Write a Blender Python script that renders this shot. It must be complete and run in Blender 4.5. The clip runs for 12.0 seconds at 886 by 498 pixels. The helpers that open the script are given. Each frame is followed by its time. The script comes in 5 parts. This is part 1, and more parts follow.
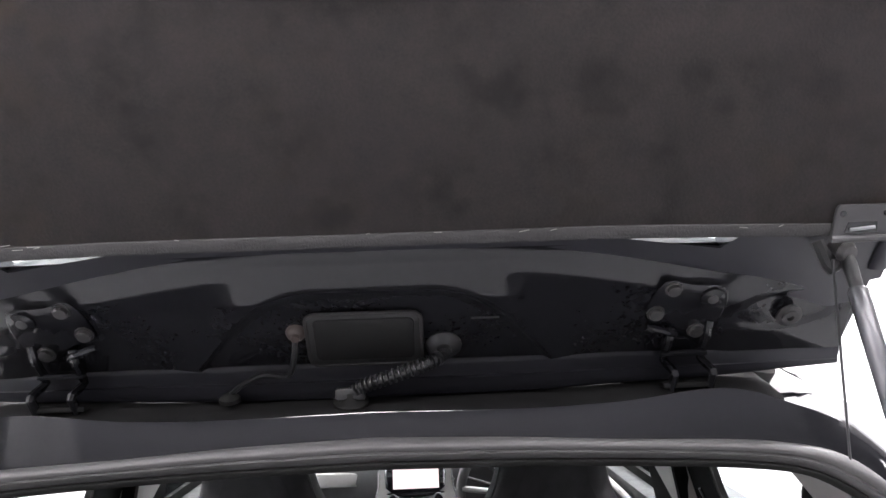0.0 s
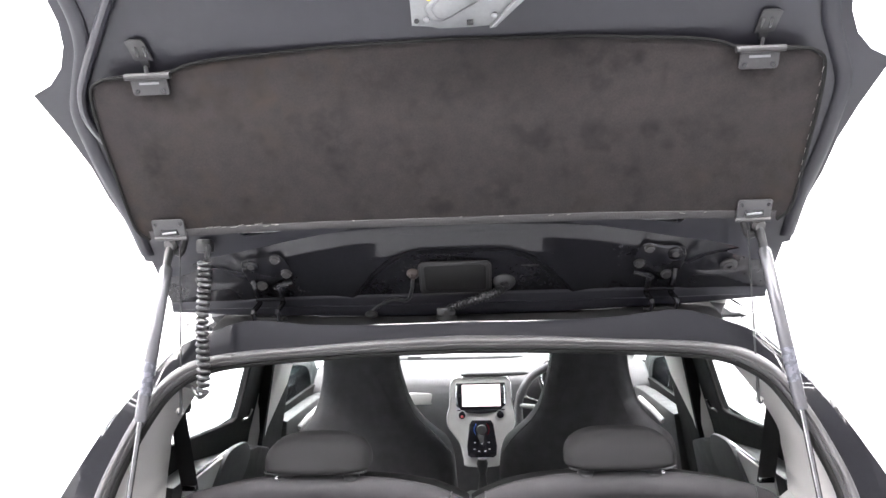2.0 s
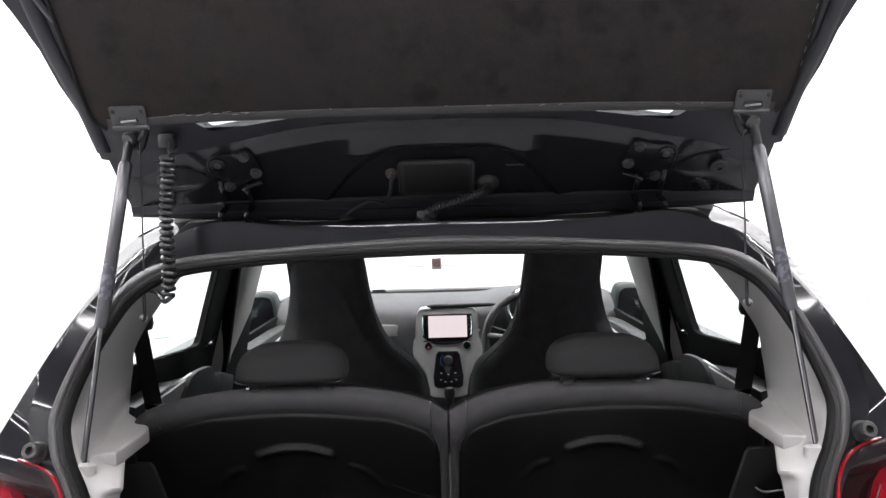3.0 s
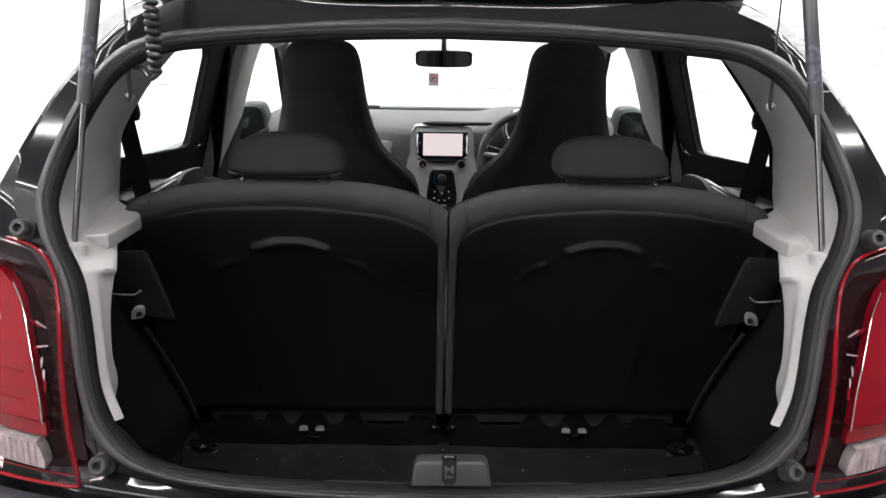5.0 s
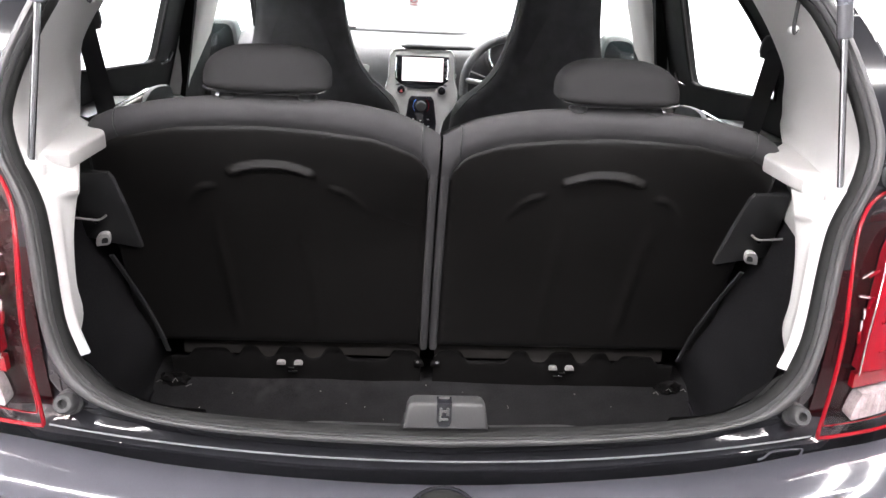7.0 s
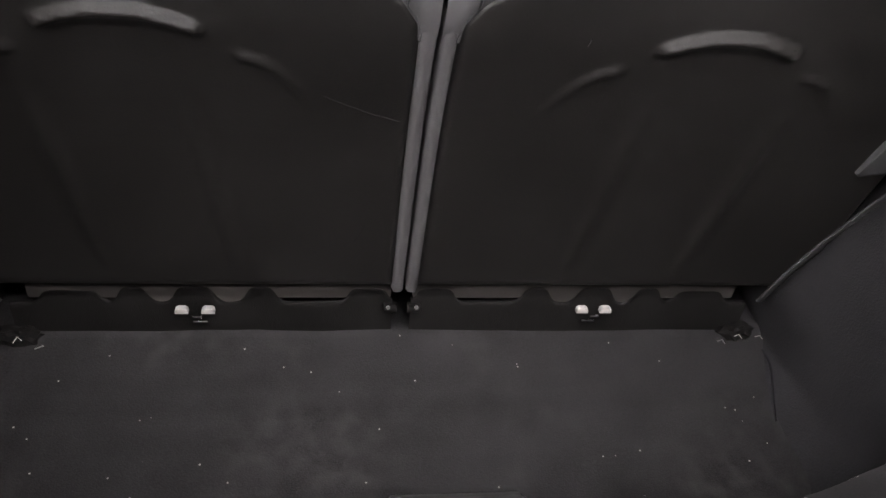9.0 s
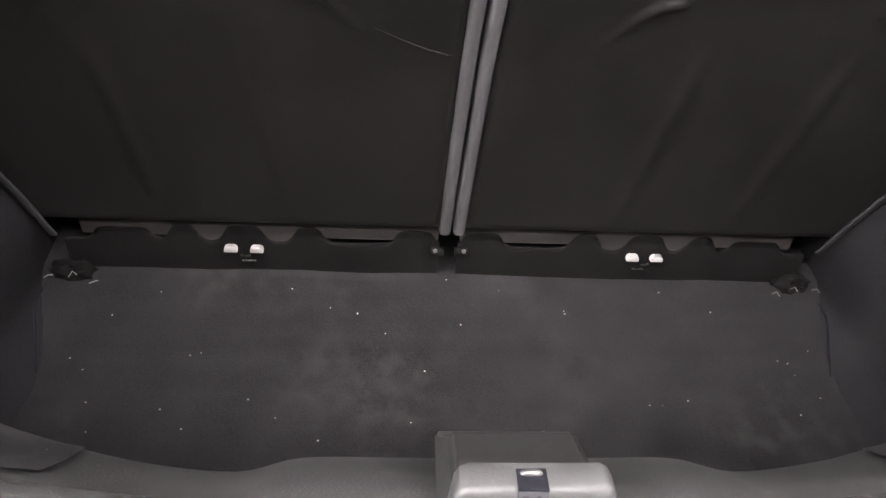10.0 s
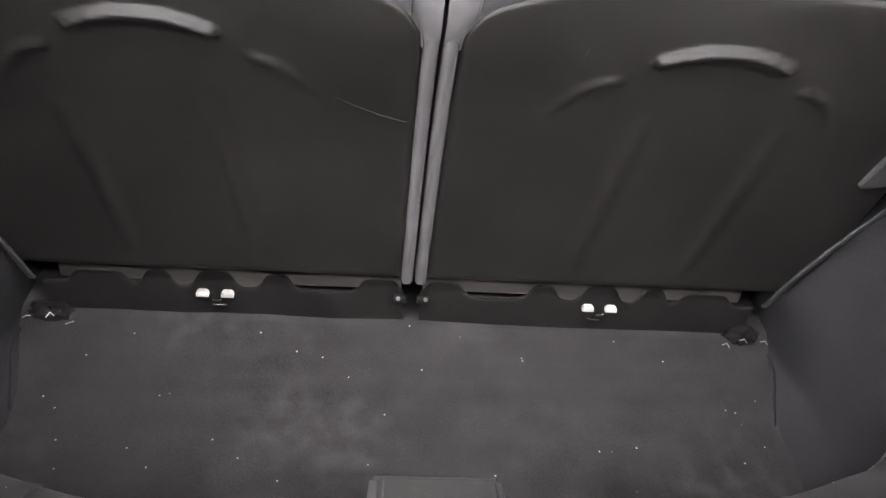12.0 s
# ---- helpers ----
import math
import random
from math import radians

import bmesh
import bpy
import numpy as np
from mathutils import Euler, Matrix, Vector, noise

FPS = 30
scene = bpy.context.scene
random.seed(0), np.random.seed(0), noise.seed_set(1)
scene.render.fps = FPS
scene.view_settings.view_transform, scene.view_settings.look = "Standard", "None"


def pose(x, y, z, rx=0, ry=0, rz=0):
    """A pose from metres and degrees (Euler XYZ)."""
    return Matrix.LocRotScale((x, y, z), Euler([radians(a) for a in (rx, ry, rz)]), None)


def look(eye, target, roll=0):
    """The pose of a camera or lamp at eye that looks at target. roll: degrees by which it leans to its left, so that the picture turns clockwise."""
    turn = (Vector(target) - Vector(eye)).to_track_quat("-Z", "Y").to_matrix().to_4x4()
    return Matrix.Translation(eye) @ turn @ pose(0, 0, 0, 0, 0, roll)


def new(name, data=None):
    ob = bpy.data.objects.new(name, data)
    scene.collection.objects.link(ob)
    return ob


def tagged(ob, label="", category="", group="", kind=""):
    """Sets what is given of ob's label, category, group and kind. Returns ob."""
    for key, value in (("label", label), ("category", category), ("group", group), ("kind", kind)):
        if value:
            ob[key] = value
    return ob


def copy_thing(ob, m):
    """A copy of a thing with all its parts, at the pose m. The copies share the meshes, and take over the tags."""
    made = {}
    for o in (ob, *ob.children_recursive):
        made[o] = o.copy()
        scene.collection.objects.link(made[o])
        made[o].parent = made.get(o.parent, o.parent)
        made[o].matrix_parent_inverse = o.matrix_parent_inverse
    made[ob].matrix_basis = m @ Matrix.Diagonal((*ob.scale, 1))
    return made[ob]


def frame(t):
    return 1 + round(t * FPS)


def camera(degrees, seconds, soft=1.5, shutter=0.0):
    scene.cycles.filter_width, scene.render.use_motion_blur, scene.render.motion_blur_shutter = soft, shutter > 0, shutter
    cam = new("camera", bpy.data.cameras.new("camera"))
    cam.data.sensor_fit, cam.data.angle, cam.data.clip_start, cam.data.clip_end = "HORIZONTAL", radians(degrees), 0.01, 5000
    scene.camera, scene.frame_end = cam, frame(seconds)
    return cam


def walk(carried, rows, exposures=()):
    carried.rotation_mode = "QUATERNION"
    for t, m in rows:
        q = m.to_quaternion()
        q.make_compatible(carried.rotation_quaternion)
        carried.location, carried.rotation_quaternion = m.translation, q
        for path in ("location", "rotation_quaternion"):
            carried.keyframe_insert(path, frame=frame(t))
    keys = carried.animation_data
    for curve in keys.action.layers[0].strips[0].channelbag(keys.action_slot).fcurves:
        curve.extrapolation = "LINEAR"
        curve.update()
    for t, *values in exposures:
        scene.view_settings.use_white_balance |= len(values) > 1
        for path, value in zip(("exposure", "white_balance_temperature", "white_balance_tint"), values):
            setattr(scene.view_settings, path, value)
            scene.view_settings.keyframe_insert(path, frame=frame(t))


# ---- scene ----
cam = camera(60.5, 12.0)
PATH = [
    (0, (0.05, -0.61, 1.41), (0.108, 1.384, 1.551), -2.1),
    (0.5, (0.001, -0.735, 1.441), (0.084, 1.255, 1.628), -2.3),
    (1, (0.009, -0.892, 1.443), (0.09, 1.082, 1.75), -1.0),
    (1.4, (0.043, -0.998, 1.439), (0.028, 0.997, 1.57), -0.7),
    (1.5, (0.044, -1.012, 1.437), (0.021, 0.986, 1.529), -1.1),
    (2, (0.04, -1.069, 1.42), (-0.07, 0.927, 1.426), -1.8),
    (2.5, (0.016, -1.071, 1.386), (-0.093, 0.926, 1.34), -2.0),
    (3, (0.0, -1.012, 1.346), (-0.003, 0.983, 1.213), -1.5),
    (3.2, (-0.007, -0.998, 1.336), (-0.004, 0.995, 1.16), -1.6),
    (5, (-0.021, -0.971, 1.283), (0.001, 0.947, 0.718), 0.9),
    (5.5, (-0.023, -0.98, 1.27), (0.007, 0.912, 0.621), 1.5),
    (6, (-0.028, -0.985, 1.262), (0.009, 0.894, 0.578), 1.9),
    (6.5, (-0.051, -0.989, 1.271), (0.038, 0.887, 0.583), 2.6),
    (6.7, (-0.056, -0.966, 1.267), (0.047, 0.905, 0.568), 2.9),
    (8.3, (-0.036, -0.543, 1.186), (0.123, 1.225, 0.264), 1.9),
    (8.5, (-0.051, -0.499, 1.172), (0.145, 1.255, 0.231), 2.7),
    (9, (-0.079, -0.402, 1.147), (0.19, 1.224, 0.014), 5.9),
    (9.5, (-0.063, -0.392, 1.132), (0.198, 1.134, -0.134), 6.6),
    (10, (-0.085, -0.4, 1.129), (0.076, 1.162, -0.109), 5.0),
    (10.5, (-0.11, -0.403, 1.136), (0.014, 1.166, -0.099), 5.9),
    (11, (-0.099, -0.411, 1.149), (0.003, 1.173, -0.068), 6.0),
    (11.5, (-0.065, -0.413, 1.165), (0.072, 1.18, -0.037), 6.6),
    (12, (-0.045, -0.428, 1.174), (0.121, 1.191, 0.011), 6.0),
]
walk(cam, [(t, look(eye, target, roll)) for t, eye, target, roll in PATH],
     exposures=[(0, .27, 6400, 15), (.5, 1.05, 6400, 15), (1.0, 1.68, 6400, 14), (1.5, 1.7, 6400, 13), (2.0, 1.15, 6400, 13), (2.5, .4, 6400, 12), (3.0, -.42, 6400, 12), (5.0, -.47, 6500, 11), (5.5, -.12, 6500, 11), (6.0, .38, 6500, 11),
                (6.5, .72, 6500, 12), (8.5, 1.55, 6600, 14), (9.0, 1.45, 6700, 14), (9.5, 1.65, 6700, 15), (10.5, 2.27, 6700, 15), (12.0, 2.5, 6600, 13)])

# ---------------- world and light ----------------
world = bpy.data.worlds.new("studio_world")
scene.world = world
world.use_nodes = True
world.node_tree.nodes["Background"].inputs[0].default_value = (0.9, 0.93, 1.0, 1)
world.node_tree.nodes["Background"].inputs[1].default_value = 0.25

LAMP = 130.0


# ---------------- materials ----------------
def mat(name, col, rough=0.5, metal=0.0, var=0.25, scale=18.0, fine=220.0, bump=0.0, coat=0.0, rvar=0.12, tint=None, spec=0.5, grain=0.35):
    m = bpy.data.materials.new(name)
    m.use_nodes = True
    nt = m.node_tree
    b = nt.nodes["Principled BSDF"]
    b.inputs["Metallic"].default_value = metal
    b.inputs["Coat Weight"].default_value = coat
    b.inputs["Coat Roughness"].default_value = 0.03
    b.inputs["Specular IOR Level"].default_value = spec
    co = nt.nodes.new("ShaderNodeTexCoord")
    n1 = nt.nodes.new("ShaderNodeTexNoise")
    n1.inputs["Scale"].default_value, n1.inputs["Detail"].default_value = scale, 6
    n2 = nt.nodes.new("ShaderNodeTexNoise")
    n2.inputs["Scale"].default_value, n2.inputs["Detail"].default_value = fine, 3
    for n in (n1, n2):
        nt.links.new(co.outputs["Object"], n.inputs["Vector"])
    mix = nt.nodes.new("ShaderNodeMix")
    mix.data_type = "RGBA"
    t = tint or col
    lo = [c * (1 - var) for c in col]
    hi = [c * (1 + var) for c in t]
    mix.inputs["A"].default_value = (*lo, 1)
    mix.inputs["B"].default_value = (*hi, 1)
    avg = nt.nodes.new("ShaderNodeMath")
    avg.operation = "MULTIPLY_ADD"
    avg.inputs[1].default_value = 1 - grain
    half = nt.nodes.new("ShaderNodeMath")
    half.operation = "MULTIPLY"
    half.inputs[1].default_value = grain
    nt.links.new(n2.outputs["Fac"], half.inputs[0])
    nt.links.new(n1.outputs["Fac"], avg.inputs[0])
    nt.links.new(half.outputs[0], avg.inputs[2])
    ramp = nt.nodes.new("ShaderNodeMapRange")
    ramp.inputs["From Min"].default_value, ramp.inputs["From Max"].default_value = 0.3, 0.7
    nt.links.new(avg.outputs[0], ramp.inputs["Value"])
    nt.links.new(ramp.outputs["Result"], mix.inputs["Factor"])
    nt.links.new(mix.outputs["Result"], b.inputs["Base Color"])
    rr = nt.nodes.new("ShaderNodeMapRange")
    rr.inputs["To Min"].default_value = max(0.0, rough - rvar)
    rr.inputs["To Max"].default_value = min(1.0, rough + rvar)
    nt.links.new(n1.outputs["Fac"], rr.inputs["Value"])
    nt.links.new(rr.outputs["Result"], b.inputs["Roughness"])
    if bump:
        bp = nt.nodes.new("ShaderNodeBump")
        bp.inputs["Strength"].default_value, bp.inputs["Distance"].default_value = min(1.0, bump), 0.002
        nt.links.new(n2.outputs["Fac"], bp.inputs["Height"])
        nt.links.new(bp.outputs["Normal"], b.inputs["Normal"])
    return m


def thin_cover(name, tint, gloss_at_front=0.035, gloss_at_slant=0.9):
    """Thin clear plastic: see-through, with a mirror gloss that grows at a slant."""
    m = bpy.data.materials.new(name)
    m.use_nodes = True
    nt = m.node_tree
    out = nt.nodes["Material Output"]
    clear, gloss = nt.nodes.new("ShaderNodeBsdfTransparent"), nt.nodes.new("ShaderNodeBsdfGlossy")
    clear.inputs["Color"].default_value = (*tint, 1)
    gloss.inputs["Roughness"].default_value = 0.03
    slant = nt.nodes.new("ShaderNodeLayerWeight")
    slant.inputs["Blend"].default_value = 0.5
    curve = nt.nodes.new("ShaderNodeMath")
    curve.operation = "POWER"
    curve.inputs[1].default_value = 5.0
    nt.links.new(slant.outputs["Facing"], curve.inputs[0])
    share = nt.nodes.new("ShaderNodeMath")
    share.operation = "MULTIPLY_ADD"
    share.inputs[1].default_value, share.inputs[2].default_value = gloss_at_slant, gloss_at_front
    nt.links.new(curve.outputs[0], share.inputs[0])
    mix = nt.nodes.new("ShaderNodeMixShader")
    nt.links.new(share.outputs[0], mix.inputs[0])
    nt.links.new(clear.outputs[0], mix.inputs[1])
    nt.links.new(gloss.outputs[0], mix.inputs[2])
    nt.links.new(mix.outputs[0], out.inputs["Surface"])
    return m


def glow(name, col, strength):
    m = bpy.data.materials.new(name)
    m.use_nodes = True
    b = m.node_tree.nodes["Principled BSDF"]
    b.inputs["Base Color"].default_value = (0.02, 0.02, 0.02, 1)
    b.inputs["Emission Color"].default_value = (*col, 1)
    b.inputs["Emission Strength"].default_value = strength
    return m


def add_specks(m, scale, size, amount, col):
    """Lint and crumbs on a carpet: sparse small pale dots."""
    nt = m.node_tree
    b = nt.nodes["Principled BSDF"]
    src = b.inputs["Base Color"].links[0].from_socket
    co = nt.nodes.new("ShaderNodeTexCoord")
    vo = nt.nodes.new("ShaderNodeTexVoronoi")
    vo.inputs["Scale"].default_value = scale
    nt.links.new(co.outputs["Object"], vo.inputs["Vector"])
    near = nt.nodes.new("ShaderNodeMath")
    near.operation = "LESS_THAN"
    near.inputs[1].default_value = size
    nt.links.new(vo.outputs["Distance"], near.inputs[0])
    some = nt.nodes.new("ShaderNodeMath")
    some.operation = "LESS_THAN"
    some.inputs[1].default_value = amount
    sep = nt.nodes.new("ShaderNodeSeparateColor")
    nt.links.new(vo.outputs["Color"], sep.inputs[0])
    nt.links.new(sep.outputs[0], some.inputs[0])
    both = nt.nodes.new("ShaderNodeMath")
    both.operation = "MULTIPLY"
    nt.links.new(near.outputs[0], both.inputs[0])
    nt.links.new(some.outputs[0], both.inputs[1])
    mix = nt.nodes.new("ShaderNodeMix")
    mix.data_type = "RGBA"
    mix.inputs["B"].default_value = (*col, 1)
    nt.links.new(both.outputs[0], mix.inputs["Factor"])
    nt.links.new(src, mix.inputs["A"])
    nt.links.new(mix.outputs["Result"], b.inputs["Base Color"])
    return m


def stain(m, col, size=3.2):
    """Brown or dark smudges with broken edges over a felt."""
    nt = m.node_tree
    b = nt.nodes["Principled BSDF"]
    src = b.inputs["Base Color"].links[0].from_socket
    co = nt.nodes.new("ShaderNodeTexCoord")
    broad, fine = nt.nodes.new("ShaderNodeTexNoise"), nt.nodes.new("ShaderNodeTexNoise")
    broad.inputs["Scale"].default_value, broad.inputs["Detail"].default_value = size, 3
    fine.inputs["Scale"].default_value, fine.inputs["Detail"].default_value = 34, 7
    for n in (broad, fine):
        nt.links.new(co.outputs["Object"], n.inputs["Vector"])
    a, c = nt.nodes.new("ShaderNodeMapRange"), nt.nodes.new("ShaderNodeMapRange")
    a.inputs["From Min"].default_value, a.inputs["From Max"].default_value = 0.46, 0.62
    c.inputs["From Min"].default_value, c.inputs["From Max"].default_value = 0.44, 0.66
    nt.links.new(broad.outputs["Fac"], a.inputs["Value"])
    nt.links.new(fine.outputs["Fac"], c.inputs["Value"])
    both = nt.nodes.new("ShaderNodeMath")
    both.operation = "MULTIPLY"
    nt.links.new(a.outputs["Result"], both.inputs[0])
    nt.links.new(c.outputs["Result"], both.inputs[1])
    mix = nt.nodes.new("ShaderNodeMix")
    mix.data_type = "RGBA"
    mix.inputs["B"].default_value = (*col, 1)
    nt.links.new(both.outputs[0], mix.inputs["Factor"])
    nt.links.new(src, mix.inputs["A"])
    nt.links.new(mix.outputs["Result"], b.inputs["Base Color"])
    return m


PAINT = mat("black_car_paint", (0.0115, 0.0115, 0.0135), 0.06, var=0.15, scale=3, rvar=0.04, coat=0.0, spec=0.28)
BUMPER = mat("dark_metallic_paint", (0.037, 0.037, 0.044), 0.07, var=0.2, scale=4, fine=900, rvar=0.04, coat=0.0, spec=0.30)
GLOSS = mat("gloss_black_hatch_paint", (0.0115, 0.0115, 0.0135), 0.09, var=0.2, scale=5, rvar=0.02, coat=0.0, spec=0.30)
SATIN = mat("satin_black_printed_glass", (0.0175, 0.0175, 0.0225), 0.38, var=0.12, scale=4, fine=60, rvar=0.06, spec=0.36)
RUBBER = mat("black_rubber", (0.042, 0.041, 0.042), 0.46, var=0.2, scale=25, fine=500, bump=0.06, spec=0.3)
RIBBED = mat("textured_black_rubber", (0.009, 0.009, 0.009), 0.7, var=0.4, scale=40, fine=700, bump=0.12, spec=0.12)
FELT = stain(stain(mat("dark_shelf_felt", (0.0200, 0.0184, 0.0194), 0.95, var=0.2, scale=48, fine=420, bump=0.15, tint=(0.0250, 0.0212, 0.0205), spec=0.15, grain=0.45), (0.030, 0.0235, 0.0195), 4.5), (0.0120, 0.0108, 0.0110), 15.0)
PIPING = mat("grey_shelf_edging", (0.0185, 0.0172, 0.0180), 0.7, var=0.3, scale=30, fine=500, bump=0.3)
GREYPL = mat("grey_plastic", (0.028, 0.0275, 0.029), 0.5, var=0.15, scale=30)
DARKPL = mat("dark_plastic", (0.020, 0.020, 0.021), 0.45, var=0.25, scale=25, fine=500, bump=0.15)
BLACKPL = mat("black_seat_panel_plastic", (0.0063, 0.0058, 0.0056), 0.33, var=0.4, scale=7, fine=450, bump=0.08, rvar=0.06, spec=0.56, grain=.6)
LATCHTOP = mat("dark_latch_plastic", (0.010, 0.0098, 0.010), 0.6, var=0.2, scale=30, fine=500, bump=0.1, spec=0.25)
LATCHPL = mat("grey_latch_plastic", (0.021, 0.0206, 0.021), 0.52, var=0.15, scale=30, fine=500, bump=0.1)
SILLPL = mat("black_sill_plastic", (0.020, 0.0195, 0.020), 0.46, var=0.35, scale=9, fine=420, bump=0.2)
BRACKET = mat("brown_primed_steel", (0.0104, 0.0082, 0.0074), 0.75, var=0.4, scale=14, fine=200)
CARPET = add_specks(mat("black_boot_carpet", (0.0094, 0.0090, 0.0096), 0.95, var=0.8, scale=22, fine=520, bump=0.16, spec=0.1, grain=0.6), 60, 0.062, 0.36, (0.36, 0.35, 0.33))
CARPET = stain(CARPET, (0.0190, 0.0183, 0.0190), 5.0)
FABRIC = mat("black_seat_fabric", (0.012, 0.0116, 0.0122), 0.85, var=0.25, scale=30, fine=900, bump=0.1, spec=0.25)
# Same cloth as FABRIC, its colour raised in place of light on it.
SEATFAB = mat("lit_front_seat_fabric", (0.072, 0.070, 0.073), 0.85, var=0.25, scale=30, fine=900, bump=0.1, spec=0.25)
FABRIC2 = mat("charcoal_seat_edge_fabric", (0.036, 0.0347, 0.0365), 0.85, var=0.2, scale=30, fine=900, bump=0.1, spec=0.25)
TRIM = mat("pale_grey_trim_plastic", (0.36, 0.352, 0.345), 0.5, var=0.06, scale=12, fine=500, bump=0.12)
PALETRIM = mat("pale_cream_pillar_plastic", (0.76, 0.745, 0.72), 0.5, var=0.05, scale=12, fine=500, bump=0.1)
LINER = mat("pale_grey_headliner", (0.55, 0.54, 0.53), 0.9, var=0.06, scale=14, fine=500, bump=0.3)
STEEL = mat("zinc_plated_steel", (0.19, 0.195, 0.20), 0.46, metal=0.45, var=0.12, scale=30)
CHROME = mat("polished_steel", (0.75, 0.75, 0.76), 0.14, metal=1.0, var=0.08, scale=40)
BOLT = mat("dull_bolt_steel", (0.07, 0.068, 0.068), 0.42, metal=0.5, var=0.3, scale=90)
STRUT = mat("satin_grey_cylinder", (0.085, 0.085, 0.092), 0.24, metal=0.3, var=0.04, scale=8, rvar=0.02)
THREAD = mat("pale_frayed_thread", (0.22, 0.21, 0.20), 0.8, var=0.2)
PALEPL = mat("pale_catch_plastic", (0.23, 0.22, 0.215), 0.5, var=0.1)
CABLE = mat("black_cable_sheath", (0.018, 0.018, 0.019), 0.32, var=0.3, scale=60)
COPPER = mat("brown_winding", (0.25, 0.10, 0.045), 0.5, var=0.4, scale=80)
GROMMET = mat("dull_brown_rubber", (0.06, 0.045, 0.040), 0.45, var=0.3, scale=60)
BLUE = mat("blue_wire_sheath", (0.03, 0.12, 0.45), 0.4, var=0.2, scale=60)
CREAM = mat("cream_connector_plastic", (0.62, 0.55, 0.40), 0.5, var=0.1, scale=60)
YELLOW = mat("yellow_paint_dot", (0.75, 0.66, 0.05), 0.6, var=0.1)
TEAL = mat("pale_green_ink_stamp", (0.32, 0.52, 0.50), 0.6, var=0.4, scale=300)
SILVER = mat("silver_fascia_plastic", (0.44, 0.44, 0.43), 0.38, metal=0.35, var=0.08, scale=20)
DASH = mat("dark_dash_plastic", (0.072, 0.072, 0.075), 0.6, var=0.2, scale=30, fine=600, bump=0.4)
DOORPL = mat("black_door_card_plastic", (0.026, 0.026, 0.027), 0.4, var=0.2, scale=25, fine=500, bump=0.2)
PIANO = mat("piano_black_plastic", (0.008, 0.008, 0.010), 0.08, var=0.1, rvar=0.03)
REDLENS = mat("red_lamp_lens", (0.17, 0.002, 0.009), 0.16, var=0.10, scale=30, fine=500, coat=0.0, spec=0.2)
REDRIM = mat("dark_red_lamp_rim", (0.15, 0.001, 0.005), 0.16, var=0.25, scale=40, spec=0.3)
LAMPBODY = mat("smoked_lamp_housing", (0.010, 0.0012, 0.0018), 0.12, var=0.5, scale=25, coat=0.0, spec=0.12)
WHITELENS = mat("clear_reversing_lens", (0.34, 0.34, 0.345), 0.2, metal=0.2, var=0.35, scale=60, fine=300)
COVER = thin_cover("clear_lamp_cover", (1.0, 0.86, 0.86), 0.008)
PANE = thin_cover("window_glass", (0.91, 0.945, 0.94), 0.006, 0.04)
WALL = mat("white_painted_blockwork", (0.80, 0.80, 0.80), 0.75, var=0.03, scale=2.5, fine=90, bump=0.4)
SIDEFELT = mat("black_side_felt", (0.0096, 0.0093, 0.0102), 0.95, var=0.6, scale=14, fine=430, bump=0.28, spec=0.05, grain=.6)
# Darker than the carpet: shade under the bench is put into this colour.
UNDERFELT = mat("shaded_underseat_felt", (0.0044, 0.0041, 0.0041), 0.95, var=0.4, scale=20, fine=600, bump=0.3, spec=0.05)
# For walls out of view; grey level set to dim fill and reflections.
SHADE = mat("unseen_end_wall_grey", (0.15, 0.15, 0.155), 0.7, var=0.08, scale=2.5, fine=90, bump=0.2)
PRINT = mat("bluish_printed_label", (0.09, 0.092, 0.108), 0.27, metal=0.3, var=0.12, scale=120)
ROD = mat("dark_polished_rod", (0.30, 0.30, 0.31), 0.16, metal=1.0, var=0.08, scale=40)
JOINT = mat("white_mortar", (0.78, 0.78, 0.78), 0.85, var=0.06, scale=6, fine=120, bump=0.3)
FLOOR = mat("grey_painted_concrete", (0.36, 0.365, 0.375), 0.35, var=0.12, scale=2.2, fine=70, bump=0.1)
CEIL = mat("grey_ceiling_sheet", (0.16, 0.16, 0.165), 0.8, var=0.1, scale=2)
TYRE = mat("tyre_rubber", (0.02, 0.02, 0.02), 0.8, var=0.3, scale=20, bump=0.3)
MIRROR = mat("mirror_glass", (0.85, 0.87, 0.88), 0.02, metal=1.0, var=0.02, rvar=0.01)
# Glass colour darkened to stand in for a dark reflection in the door mirrors.
DOORGLASS = mat("dark_reflection_mirror_glass", (0.035, 0.046, 0.048), 0.03, metal=1.0, var=0.05, rvar=0.01)
DOORFAB = mat("mid_grey_door_fabric", (0.11, 0.11, 0.113), 0.8, var=0.2, scale=40, fine=600, bump=0.3)
STICKER = mat("white_sticker", (0.8, 0.78, 0.78), 0.5, var=0.04)
REDINK = mat("red_ink", (0.70, 0.14, 0.15), 0.5, var=0.1)
SCREEN = glow("lit_display", (1.0, 0.87, 0.87), 1.1)
LED = glow("led_tube", (1.0, 0.985, 0.975), LAMP)


# ---------------- mesh helpers ----------------
def finish(bm, sharp=0.6):
    bmesh.ops.recalc_face_normals(bm, faces=bm.faces)
    for f in bm.faces:
        f.smooth = True
    for e in bm.edges:
        if len(e.link_faces) == 2 and e.calc_face_angle(0) > sharp:
            e.smooth = False


def thing(name, label, category, at=(0, 0, 0), group="", kind=""):
    ob = new(name)
    ob.empty_display_size = 0.05
    ob.location = at
    return tagged(ob, label, category, group, kind)


